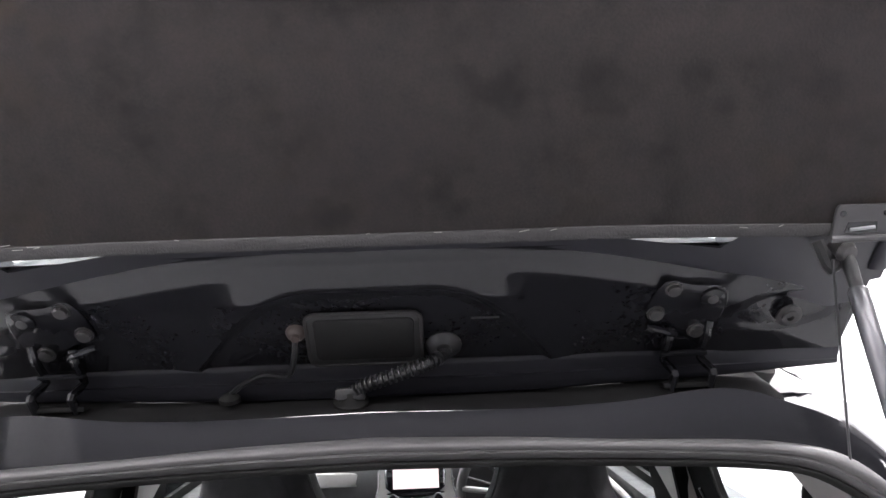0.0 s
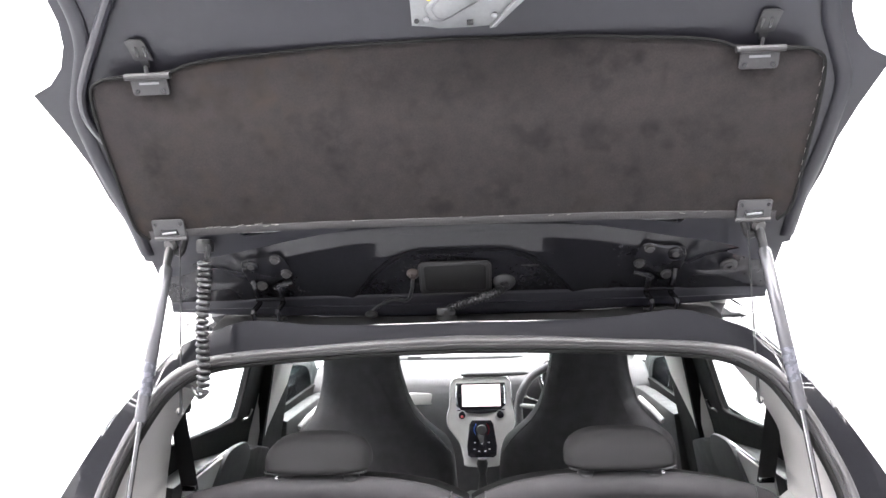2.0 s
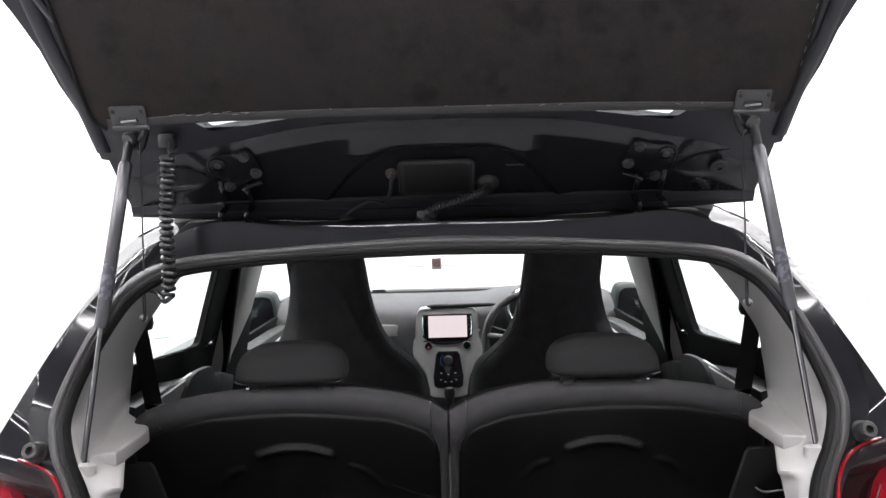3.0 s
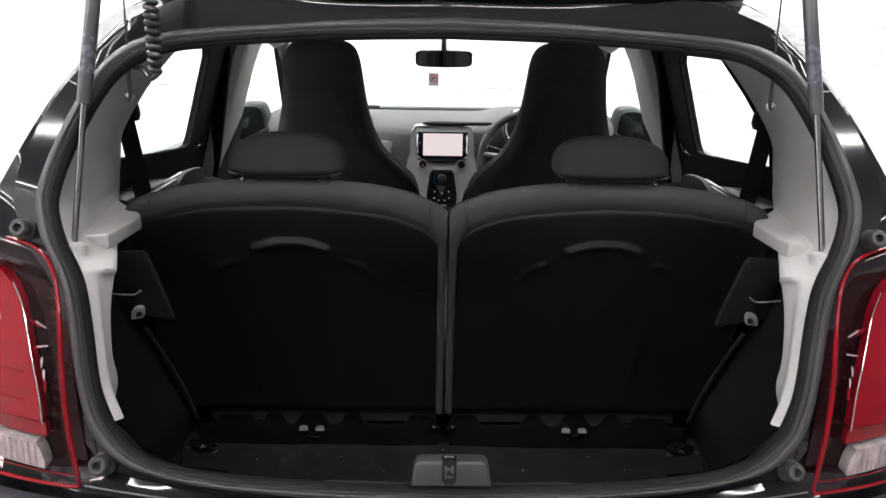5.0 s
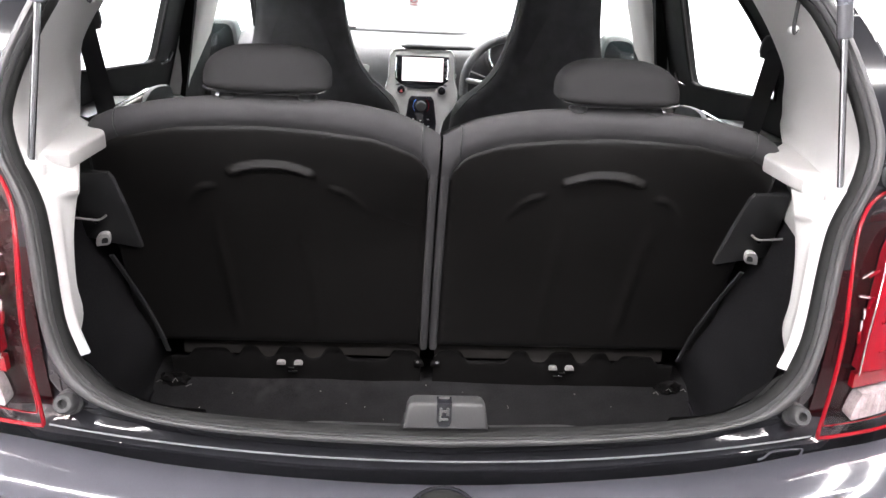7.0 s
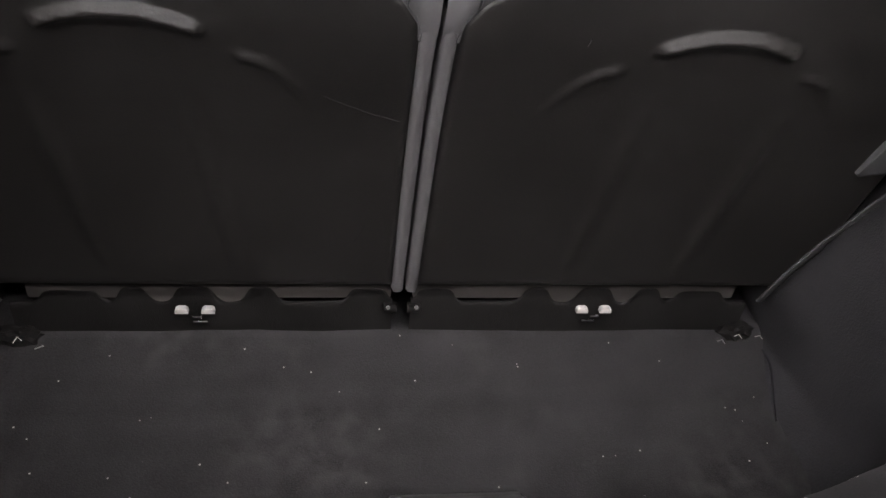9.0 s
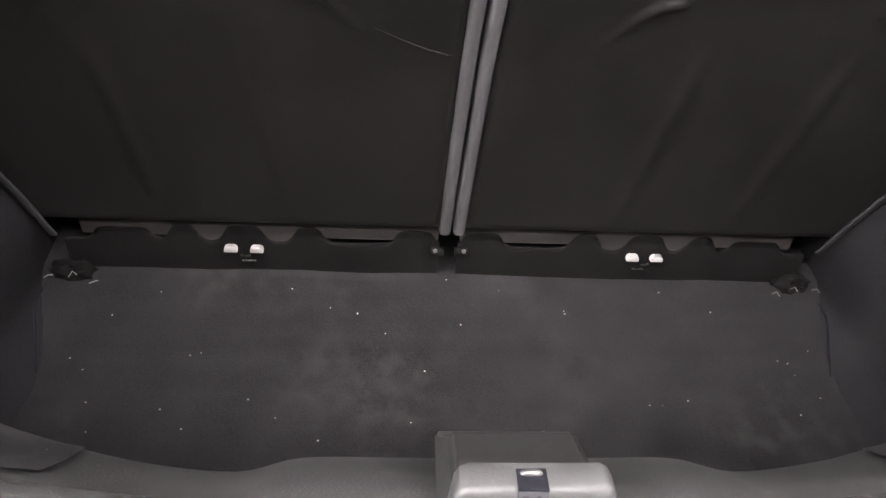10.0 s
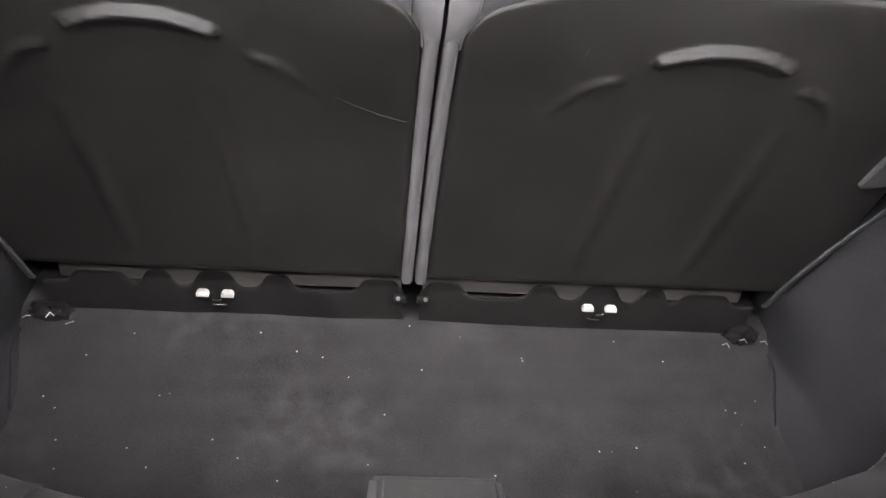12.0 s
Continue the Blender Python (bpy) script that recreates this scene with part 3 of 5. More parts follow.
def tail_lamp(sx):
    lamp = part("tail_lamp", curved_patch(OUT_IN, OUT_OUT, sx, 0.036, 0.03), LAMPBODY, car, "red rear light cluster with smoked housing and clear reversing lens")
    rim = [Vector((sx * x, LY(x, z) + 0.006, z)) for x, z in round2(LAMP_OUT, 4)]
    part("rim", tube(rim + rim[:2], 0.0025, 8, False), REDRIM, lamp, "glowing dark red edge")
    rim2 = [Vector((sx * (x + (.62 - x) * .08), LY(x, z) + 0.020, z + (.85 - z) * .06)) for x, z in round2(LAMP_OUT, 4)]
    part("light_guide", tube(rim2 + rim2[:2], 0.0010, 6, False), REDRIM, lamp)
    red_in = [(.792, .519), (.83, .525), (.882, .540), (.926, .556), (.950, .575), (.965, .600)]
    red_out = [(.792, .735), (.83, .742), (.882, .735), (.926, .715), (.950, .690), (.965, .655)]
    part("red_lens", curved_patch(red_in, red_out, sx, 0.014, 0.02), REDLENS, lamp, "bright red brake light lens")
    part("lower_lens", curved_patch([(.768, .516), (.786, .518)], [(.768, .735), (.786, .735)], sx, 0.022, 0.01, 4), REDRIM, lamp, "dark red lower lens")
    edge = [Vector((sx * x, LY(x, z) + 0.012, z)) for x, z in ((.516, .790), (.521, .83), (.536, .882), (.552, .926), (.571, .952))]
    part("chrome_edge", tube(spline(edge, 4), 0.0009, 6), CHROME, lamp, "bright edge of the lens")
    for k, (x, z, tilt, material) in enumerate(((.527, .905, -40, CHROME), (.537, .905, -42, REDLENS), (.523, .880, 10, CHROME), (.533, .872, -80, REDLENS), (.523, .860, 75, CHROME), (.519, .846, 80, CHROME), (.517, .832, 82, REDRIM))):
        part("reflector", box((sx * x, LY(x, z) + 0.024, z), (.016, .004, .0035), 0.001, m=pose(0, 0, 0, 0, sx * tilt, 0)), material, lamp)
    wl = part("reversing_lens", curved_patch([(.727, .520), (.733, .518), (.750, .523), (.762, .530)], [(.727, .69), (.733, .69), (.750, .70), (.762, .70)], sx, 0.014, 0.02, 8), WHITELENS, lamp, "clear ribbed reversing light lens")
    for k in range(16):
        x = .532 + .010 * k
        part("rib", tube([Vector((sx * x, LY(x, z) + 0.0135, z)) for z in (.729, .744, .760)], 0.0018, 6), WHITELENS, wl)
    for run in ([(.618, .944), (.604, .939), (.594, .926), (.586, .906)], [(.66, .879), (.622, .879), (.596, .880), (.584, .876)]):
        part("light_line", tube(spline([Vector((sx * x, LY(x, z) + 0.0125, z)) for x, z in run], 4), 0.0009, 6), WHITELENS, lamp, "thin pale line in the lens")
    for zz in (.815, .85):
        bar = [Vector((sx * x, LY(x, zz) + 0.0135, zz + .01 * (x - .53))) for x in np.linspace(.545, .73, 9)]
        part("lens_bar", tube(bar, 0.0012, 6), REDRIM, lamp)
    cov = part("cover", curved_patch(OUT_IN, OUT_OUT, sx, 0.0, 0.004), COVER, lamp, "clear outer lamp cover")
    if sum(q.normal.y for q in cov.data.polygons) > 0:
        cov.data.flip_normals()
    cov.visible_shadow = False


tail_lamp(1)
tail_lamp(-1)


# ---------------- bumper ----------------
def bumper():
    top = [(-.80, .40, .70), (-.785, .14, .70), (-.74, .0, .698), (-.66, -.065, .694), (-.57, -.098, .690), (-.477, -.122, .689), (-.28, -.166, .685), (0, -.188, .683)]
    top = spline(top + [(-x, y, z) for x, y, z in top[-2::-1]], 5)
    prof = [(0.02, -0.02), (0.006, -0.004), (0, 0), (.012, .003), (.03, .003), (.06, -.004), (.09, -.018), (.112, -.04), (.124, -.08), (.124, -.17), (.10, -.26), (.07, -.36), (.02, -.42)]
    rings = []
    for o, h in prof:
        line = []
        for i, p in enumerate(top):
            d = top[min(i + 1, len(top) - 1)] - top[max(i - 1, 0)]
            n = Vector((d.y, -d.x, 0)).normalized()
            dip = -0.012 * (p.x / .5) ** 2 * min(max(o, 0) / .1, 1)
            line.append(p + n * o + Vector((0, 0, h + dip)))
        rings.append(line)
    b = part("bumper", loft(rings, False), BUMPER, car, "dark metallic painted plastic rear bumper")
    arch = [(-.036, -.060)] + [(.036 * math.cos(a), -.030 + .034 * math.sin(a)) for a in np.linspace(math.pi, 0, 13)] + [(.036, -.060)]
    spot = lambda u, v, w: Vector((u, -.206 + v, .6868 + .10 * v + w))
    part("handle_recess", slab(arch, spot, -0.004, 0.003, 0.0015), RIBBED, b, "arched black recess in the bumper")
    part("recess_rim", tube([spot(u, v, .003) for u, v in arch], 0.0028, 8), PAINT, b)
    part("release_button", lathe([(.013, 0), (.013, .005), (.009, .008), (0, .008)], pose(0, -.236, .687, 8), 18), LATCHPL, b, "round grey button")
    cap = [Vector((x, RY(x, z) - .004, z)) for x, z in ((.392, .690), (.400, .692), (.411, .698), (.432, .698), (.454, .696), (.452, .688), (.444, .683), (.425, .684))]
    part("towing_cap", tube(spline(cap, 4), 0.0016, 6), BUMPER, b, "small half-moon towing eye cap")
    return b


bumper()
# Highlight on the ledge crease, put in as a thin steel line.
step = [Vector((x, RY(x, .711) - .006, .711)) for x in np.linspace(-.465, .465, 41)]
part("ridge_highlight", tube(step, 0.0011, 8), STEEL, car, "thin steel line standing in for the highlight along the loading edge")


# ---------------- roof, sides, doors and glass ----------------
def SX(z):
    return 0.68 - 0.28 * (z - 0.95) if z > 0.95 else 0.68 + 0.06 * min((0.95 - z) / 0.3, 1)


def cabin():
    ys = [.29, .6, 1.0, 1.4, 1.72]
    zs = [1.386, 1.412, 1.425, 1.41, 1.355]
    out, und = [], []
    for y, z in zip(ys, zs):
        out.append([Vector((x, y, z - .11 * (abs(x) / .56) ** 3)) for x in np.linspace(-.58, .58, 25)])
        und.append([Vector((x, y, z - .06 - .09 * (abs(x) / .56) ** 3)) for x in np.linspace(-.575, .575, 25)])
    part("roof", loft(out, False), PAINT, car, "glossy black painted steel roof")
    part("headliner", loft(und, False), LINER, car, "pale grey fabric roof lining")
    part("roof_header", box((0, .27, 1.325), (.9, .05, .06), 0.012), LINER, car)
    part("windscreen_header", box((0, 1.745, 1.285), (1.12, .06, .05), 0.015), LINER, car)
    for sx in (1, -1):
        pl = lambda y, z, w, sx=sx: Vector((sx * (SX(z) + w), y, z))
        low = [(.30, .28), (3.0, .28), (3.0, .86), (2.45, .90), (1.9, .935), (.30, .955)]
        part("side_panel", slab(low, lambda y, z, w, sx=sx: Vector((sx * (SX(z) + .03 + w), y, z)), 0.02, 0.06), PAINT, car, "glossy black painted body side")
        win = [(.62, 1.007), (.955, .974), (.988, .978), (.998, 1.0), (1.006, 1.20), (.986, 1.224), (.70, 1.224), (.60, 1.16), (.50, 1.08), (.52, 1.02)]
        surround = [(.42, .86), (1.22, .83), (1.24, 1.0), (1.235, 1.27), (.52, 1.27), (.44, 1.16), (.40, 1.0)]
        door = part("rear_door", slab(surround, pl, -0.012, 0.003, hole=win), RIBBED, car, "black rear door frame with fixed window")
        wp = part("window", slab(win, pl, -0.004, 0.0), PANE, door, "clear rear side window")
        wp.visible_shadow = False
        rim = [pl(y, z, -0.014) for y, z in win]
        part("window_seal", tube(rim + rim[:2], 0.004, 8, False), RIBBED, door)
        part("door_trim", slab([(.45, .62), (1.22, .60), (1.22, .84), (1.1, .875), (.66, .95), (.45, .955)], pl, -0.07, -0.012, 0.012), DOORPL, door, "black plastic door panel")
        part("door_trim_insert", slab([(.50, .940), (.735, .940), (.66, .85), (.50, .84)], pl, -0.076, -0.068, 0.003), LINER, door, "pale grey door insert")
        part("door_armrest", slab(round2([(.765, .945), (.86, .942), (.925, .925), (.955, .88), (.90, .82), (.76, .80), (.68, .84), (.72, .91)], 3), pl, -0.082, -0.066, 0.006), DOORFAB, door, "mid grey padded door insert")
        part("bright_strip", tube([pl(.52, .948, -.076), pl(.64, .951, -.077), pl(.75, .951, -.077)], 0.0028, 6), CHROME, door)
        part("window_catch", tube([pl(1.03, .965, -.02), pl(1.035, .972, -.035), pl(1.03, .995, -.04)], 0.004, 8), CHROME, door)
        part("b_pillar", slab([(1.17, .40), (1.40, .40), (1.40, 1.26), (1.17, 1.26)], pl, -0.018, 0.012), RIBBED, car, "black door pillar")
        rows = [[pl(y + dy, z, w) for y, w in ((1.185, -.014), (1.190, -.026), (1.204, -.046), (1.222, -.054), (1.40, -.046))] for z, dy in ((.45, -.03), (.70, -.03), (.90, -.03), (1.0, -.014), (1.07, -.006), (1.14, 0), (1.19, .02), (1.25, .08))]
        part("pillar_trim", loft(rows, False), PALETRIM, car, "pale grey door pillar trim", 1.2)
        fw = [(1.43, .892), (2.38, .872), (2.42, .91), (1.86, 1.225), (1.49, 1.225)]
        frame2 = [(1.40, .78), (2.55, .76), (2.55, .885), (1.90, 1.26), (1.40, 1.26)]
        d2 = part("front_door", slab(frame2, pl, -0.005, 0.010, hole=fw), RIBBED, car, "black front door frame and window")
        w2 = part("window", slab(fw, pl, 0.001, 0.005), PANE, d2)
        w2.visible_shadow = False
        part("door_trim", slab([(1.4, .45), (2.4, .45), (2.4, .82), (1.9, .862), (1.4, .878)], pl, -0.07, -0.012, 0.012), DOORPL, d2, "black door panel")
        part("pull_handle", tube([pl(1.55, .82, -.08), pl(1.6, .85, -.1), pl(1.8, .85, -.1), pl(1.85, .82, -.08)], 0.010, 8), SILVER, d2)
        bl = tube([pl(1.395, 1.06, -.035), pl(1.39, .75, -.05)], 0.020, 8, flat=0.12)
        part("front_belt", bl, RUBBER, car, "black seat belt webbing on the pillar")
        # outside mirror
        m = part("door_mirror", slab(round2([(-.06, -.05), (.055, -.055), (.065, .03), (.03, .062), (-.05, .06), (-.07, .0)], 4), lambda u, v, w, sx=sx: Vector((sx * (.765 + u), 2.10 + w, .897 + 1.22 * v)), -0.02, 0.09, 0.018, 3), DARKPL, car, "black door mirror seen through the side glass")
        part("mirror_glass", slab(round2([(-.05, -.04), (.045, -.045), (.052, .025), (.025, .05), (-.042, .048), (-.058, .0)], 4), lambda u, v, w, sx=sx: Vector((sx * (.765 + u), 2.10 + w, .897 + 1.22 * v)), -0.024, -0.018), DOORGLASS, m)
        part("arm", box((sx * .70, 2.15, .85), (.08, .05, .03), 0.01), DARKPL, m)
    # windscreen with its pillars
    ws = lambda u, v, w: Vector((u * (1 - .18 * v), 2.55 - .80 * v + .8 * w, .90 + .37 * v + w))
    g = part("windscreen", slab([(-.68, 0), (.68, 0), (.68, 1), (-.68, 1)], ws, 0.0, 0.004), PANE, car, "clear windscreen")
    g.visible_shadow = False
    for sx in (1, -1):
        part("a_pillar", tube([ws(sx * .69, -.1, .01), ws(sx * .69, .5, .02), ws(sx * .68, 1.03, 0.0)], 0.024, 10), DARKPL, car)
    st = part("windscreen_sticker", slab([(-.022, -.085), (.022, -.085), (.022, .058), (-.022, .058)], lambda u, v, w: ws(-.037 + u, .49 + v * 1.1, w), -0.004, -0.003), STICKER, car, "small white sticker with a red ring")
    ringpts = [ws(-.037 + .017 * math.cos(a), .495 + .044 * math.sin(a), -.006) for a in np.linspace(0, 2 * math.pi, 25)]
    part("red_ring", tube(ringpts, 0.0017, 6, False), REDINK, st)
    part("red_bar", tube([ws(-.037 + .012 * q, .495 + .031 * q, -.006) for q in (-1, 1)], 0.0018, 6), REDINK, st)
    part("grey_mark", slab([(-.007, -.007), (.007, -.007), (.007, .007), (-.007, .007)], lambda u, v, w: ws(-.037 + u, .495 + v, w), -0.0052, -0.0045), GREYPL, st)
    part("red_bar", slab([(-.013, -.0015), (.013, -.0015), (.013, .0015), (-.013, .0015)], lambda u, v, w: ws(-.037 + u, .425 + v, w), -0.006, -0.0045), REDINK, st)
    # closing the front, below the windscreen
    hood = [[Vector((x, y, z - .05 * (abs(x) / .7) ** 2)) for x in np.linspace(-.74, .74, 15)] for y, z in ((2.52, .91), (2.8, .88), (3.1, .80), (3.22, .68), (3.25, .30))]
    part("bonnet", loft(hood, False), PAINT, car)
    part("floor_pan", box((0, 1.62, .25), (1.42, 3.1, .06), 0.01), DARKPL, car, "black car floor")
    for sx in (1, -1):
        for y in (.42, 2.72):
            wh = part("wheel", lathe([(.05, -.075), (.20, -.08), (.20, .08), (.05, .075)], aim((sx * .70, y, .28), (sx, 0, 0)), 28), STEEL, car)
            part("tyre", lathe([(.20, -.08), (.265, -.08), (.28, -.06), (.28, .06), (.265, .08), (.20, .08)], aim((sx * .70, y, .28), (sx, 0, 0)), 32), TYRE, wh)


cabin()


# ---------------- pale pillar trims with shelf rests ----------------
def pillar_trim(sx):
    rows = []
    for i in range(2, 19):
        x, z = INNER[i]
        y0 = RY(x, z) + 0.012
        e = Vector((sx * (x + 0.002), y0, z))
        low = (0.985 - z) / 0.16
        if low > 0:
            inx = float(np.interp(z, (.78, .807, .86, .915, .98), (.455, .444, .458, .460, .454)))
            rows.append([e, Vector((sx * (x - 0.006), y0 + 0.010, z)), Vector((sx * lerp(x, inx, .6), y0 + 0.024, z)), Vector((sx * inx, y0 + .045, z - .004)), Vector((sx * (inx + .012), y0 + .065, z - .008))])
        else:
            fx = float(np.interp(z, (.98, 1.02, 1.10, 1.146, 1.20, 1.25), (.560, .556, .542, .514, .472, .43)))
            rows.append([e, Vector((sx * lerp(x, fx, .12), lerp(y0, .30, .2), z + .002)), Vector((sx * lerp(x, fx, .5), lerp(y0, .30, .6), z + .004)), Vector((sx * fx, .30, z + .006)), Vector((sx * (fx + .07), .335, z + .01))])
    smooth = list(zip(*[spline(list(c), 4) for c in zip(*rows)]))
    fine = [spline(list(r), 3) for r in smooth]
    t = part("pillar_trim", loft(fine, False), TRIM, car, "pale grey plastic trim beside the boot opening", 1.0)
    # shelf rest
    rest = [(.500, .034), (.472, .042), (.469, .060), (.467, .150), (.474, .166), (.53, .235), (.58, .27), (.62, .27), (.62, .04), (.53, .03)]
    part("shelf_rest", slab(rest, lambda u, v, w: Vector((sx * u, v, 1.0 + w + .10 * max(u - .52, 0))), -0.022, 0.0, 0.004, 3), TRIM, t, "pale grey ledge that carries the parcel shelf")
    # panel under the rest
    und = [[Vector((sx * x, y, z)) for x, y in ((.480, -.01 + .30 * (z - .95)), (.505, .05), (.535, .14), (.562, .25))] for z in (.985, .95, .92, .90, .88)]
    part("lower_panel", loft(und, False), TRIM, t)
    part("strut_pocket", lathe([(.018, 0), (.017, .02), (.009, .024), (.008, .01), (0, .01)], aim((sx * .502, .0, .976), (-.05 * sx, .2, 1)), 16), TRIM, t)
    part("fixing_hole", lathe([(.0035, 0), (.0035, .002), (0, .002)], aim((sx * .4625, RY(.46, .86) + .046, .860), (-sx * .35, -1, .2)), 12), DARKPL, t)


pillar_trim(1)
pillar_trim(-1)

# ---------------- boot ----------------
boot = thing("boot_lining", "black carpeted boot lining, worn and dotted with lint", "boot lining", (0, .15, .44))


def boot_floor():
    xs, ys = np.linspace(-.56, .56, 57), np.linspace(-.08, .44, 53)
    curl = lambda y: float(np.interp(y, (.20, .25, .29, .325, .350, .360, .44), (0, .004, .012, .024, .038, .045, .050)))
    rows = [[Vector((x, y, .44 + curl(y) + .004 * noise.noise(Vector((x * 7, y * 7, 1))) + .012 * max(abs(x) - .47, 0) / .09 + (.006 * noise.noise(Vector((x * 25, 3, 1))) if y > .40 else 0))) for x in xs] for y in ys]
    part("floor_carpet", loft(rows, False), CARPET, boot, "black carpet floor sprinkled with pale lint")
    for sx in (1, -1):
        rows = []
        for z in list(np.linspace(.435, .50, 9)) + list(np.linspace(.52, .93, 19)):
            r = []
            back = lerp(-.08, .07, min(max((z - .66) / .12, 0), 1))
            for y in np.linspace(back, .46, 30):
                arch = 0.045 * math.exp(-((y - .37) / .13) ** 2 - ((z - .60) / .10) ** 2)
                x = .515 + .11 * (z - .44) - arch
                corner = max(0.0, .16 - y) / .24
                x -= .16 * corner ** 1.8 * (1 if z < .74 else max(0, 1 - (z - .74) / .10))
                x -= .045 * max(0.0, 1 - (z - .435) / .055) ** 2
                r.append(Vector((sx * x, y, z)))
            rows.append(r)
        side = part("side_carpet", loft(rows, False), SIDEFELT, boot, "black carpet moulded over the wheel arch")
        run = [BP(sx * .470, .562, .012), BP(sx * .471, .575, .014), BP(sx * .478, .622, .015), BP(sx * .489, .669, .016), BP(sx * .499, .705, .017), BP(sx * .509, .74, .018), BP(sx * .521, .78, .020)]
        part("bolster_edge", tube(spline(run, 6), 0.0050, 8, flat=.5), DARKPL, side, "smooth raised edge against the bench")
        cut = [(sx * .480, .2186, .4425), (sx * .4930, .2604, .4530), (sx * .5042, .3035, .4683), (sx * .5042, .3324, .4702), (sx * .5024, .3684, .4682)]
        part("carpet_slit", tube(spline(cut, 4), 0.0019, 6), PIANO, side, "dark cut in the carpet")


boot_floor()


def sill():
    """Plastic loading edge inside the seal, with its raised latch cover."""
    half = [(0, -.049), (.07, -.048), (.140, -.048), (.185, -.060), (.25, -.053), (.303, -.040), (.36, -.022), (.404, -.008), (.45, .03)]
    line = spline([(x, y, 0) for x, y in half], 5)
    line = [Vector((-p.x, p.y, 0)) for p in line[:0:-1]] + line
    rows = [[] for k in range(6)]
    for p in line:
        ax = abs(p.x)
        ez = float(np.interp(ax, [a for a, b in INNER[::-1] if b < .80], [b for a, b in INNER[::-1] if b < .80]))
        out = RY(ax, ez)
        mid = 1 / (1 + math.exp((ax - .160) / .008))
        zin = .650 + .5 * max(ez - .745, 0)
        rows[0].append(Vector((p.x, out + .010, ez - .002)))
        rows[1].append(Vector((p.x, lerp(out, p.y, .22), lerp(ez, zin, .16) + .003 + .004 * mid)))
        rows[2].append(Vector((p.x, lerp(out, p.y, .60), lerp(ez, zin, .58) + .010 * mid)))
        rows[3].append(Vector((p.x, p.y - .004, zin + .003)))
        rows[4].append(Vector((p.x, p.y, zin - .003)))
        rows[5].append(Vector((p.x * .99, p.y + .012, .436)))
    s = part("sill_trim", loft(rows, False), SILLPL, boot, "black plastic loading edge trim, scuffed")
    n = len(line)
    for sx in (1, -1):
        pick = [i for i in range(n) if sx * line[i].x > .300]
        patch = [[r[i] + Vector((0, -.002, .0045)) for i in pick] for r in rows[1:5]]
        shift = [[q + Vector((-sx * .022 * (1 - k / 3) if j == (0 if sx > 0 else len(row) - 1) else 0, 0, 0)) for j, q in enumerate(row)] for k, row in enumerate(patch)]
        part("sill_carpet", loft(shift, False), CARPET, s, "dark grey carpet lapped over the sill")
    cov = loft([[Vector((-.052, -.168, .742)), Vector((.056, -.168, .742)), Vector((.056, -.056, .690)), Vector((-.046, -.056, .690))],
                [Vector((-.040, -.164, .762)), Vector((.045, -.164, .762)), Vector((.048, -.082, .722)), Vector((-.038, -.082, .722))]], True, True)
    bmesh.ops.bevel(cov, geom=cov.edges[:], offset=0.0035, segments=3, affect="EDGES")
    c = part("latch_cover", cov, LATCHTOP, s, "raised dark plastic cover round the latch")
    face = [(-.046, 0), (.051, 0), (.0475, .022), (.0445, .027), (.040, .0292), (-.034, .0292), (-.0395, .027), (-.0425, .022)]
    bez = slab(face, lambda u, v, w: Vector((u, -.172 + .30 * v + w, .7475 + v)), 0.0, 0.020, 0.0035, 3)
    part("latch_bezel", bez, LATCHPL, c, "lighter grey plastic front of the cover")
    return s, c


SILL, LATCH = sill()
loop = [(-.0062, -.153, .756), (-.0062, -.153, .769), (-.0045, -.153, .777), (.0045, -.153, .777), (.0062, -.153, .769), (.0062, -.153, .756)]
striker = thing("latch_striker", "dull steel striker loop in the boot sill latch", "latch", (0, -.15, .75))
part("loop", tube(spline(loop, 5), 0.0019, 10), BOLT, striker)
slot = [(-.0085, .0290), (-.0085, .009), (-.006, .0045), (-.002, .003), (.002, .003), (.006, .0045), (.0085, .009), (.0085, .0290)]
part("slot", slab(slot, lambda u, v, w: Vector((u, -.1728 + .30 * v + w, .7475 + v)), 0.0, 0.003), PIANO, striker, "dark latch slot")
part("slot_mouth", slab([(-.0085, -.1640), (.0085, -.1640), (.0085, -.150), (-.0085, -.150)], lambda u, v, w: Vector((u, v, .7768 + w)), 0.0, 0.0008), PIANO, striker, "dark mouth of the slot")
for u, v, du, dv in ((-.004, .021, .003, .009), (.004, .021, .003, .009), (0, .0215, .010, .0022), (0, .0125, .009, .0024), (-.0045, .013, .0022, .006)):
    part("jaw", box((u, -.1736 + .30 * v, .7475 + v), (du, .0022, dv), 0.0007, m=pose(0, 0, 0, -17)), BOLT, striker)

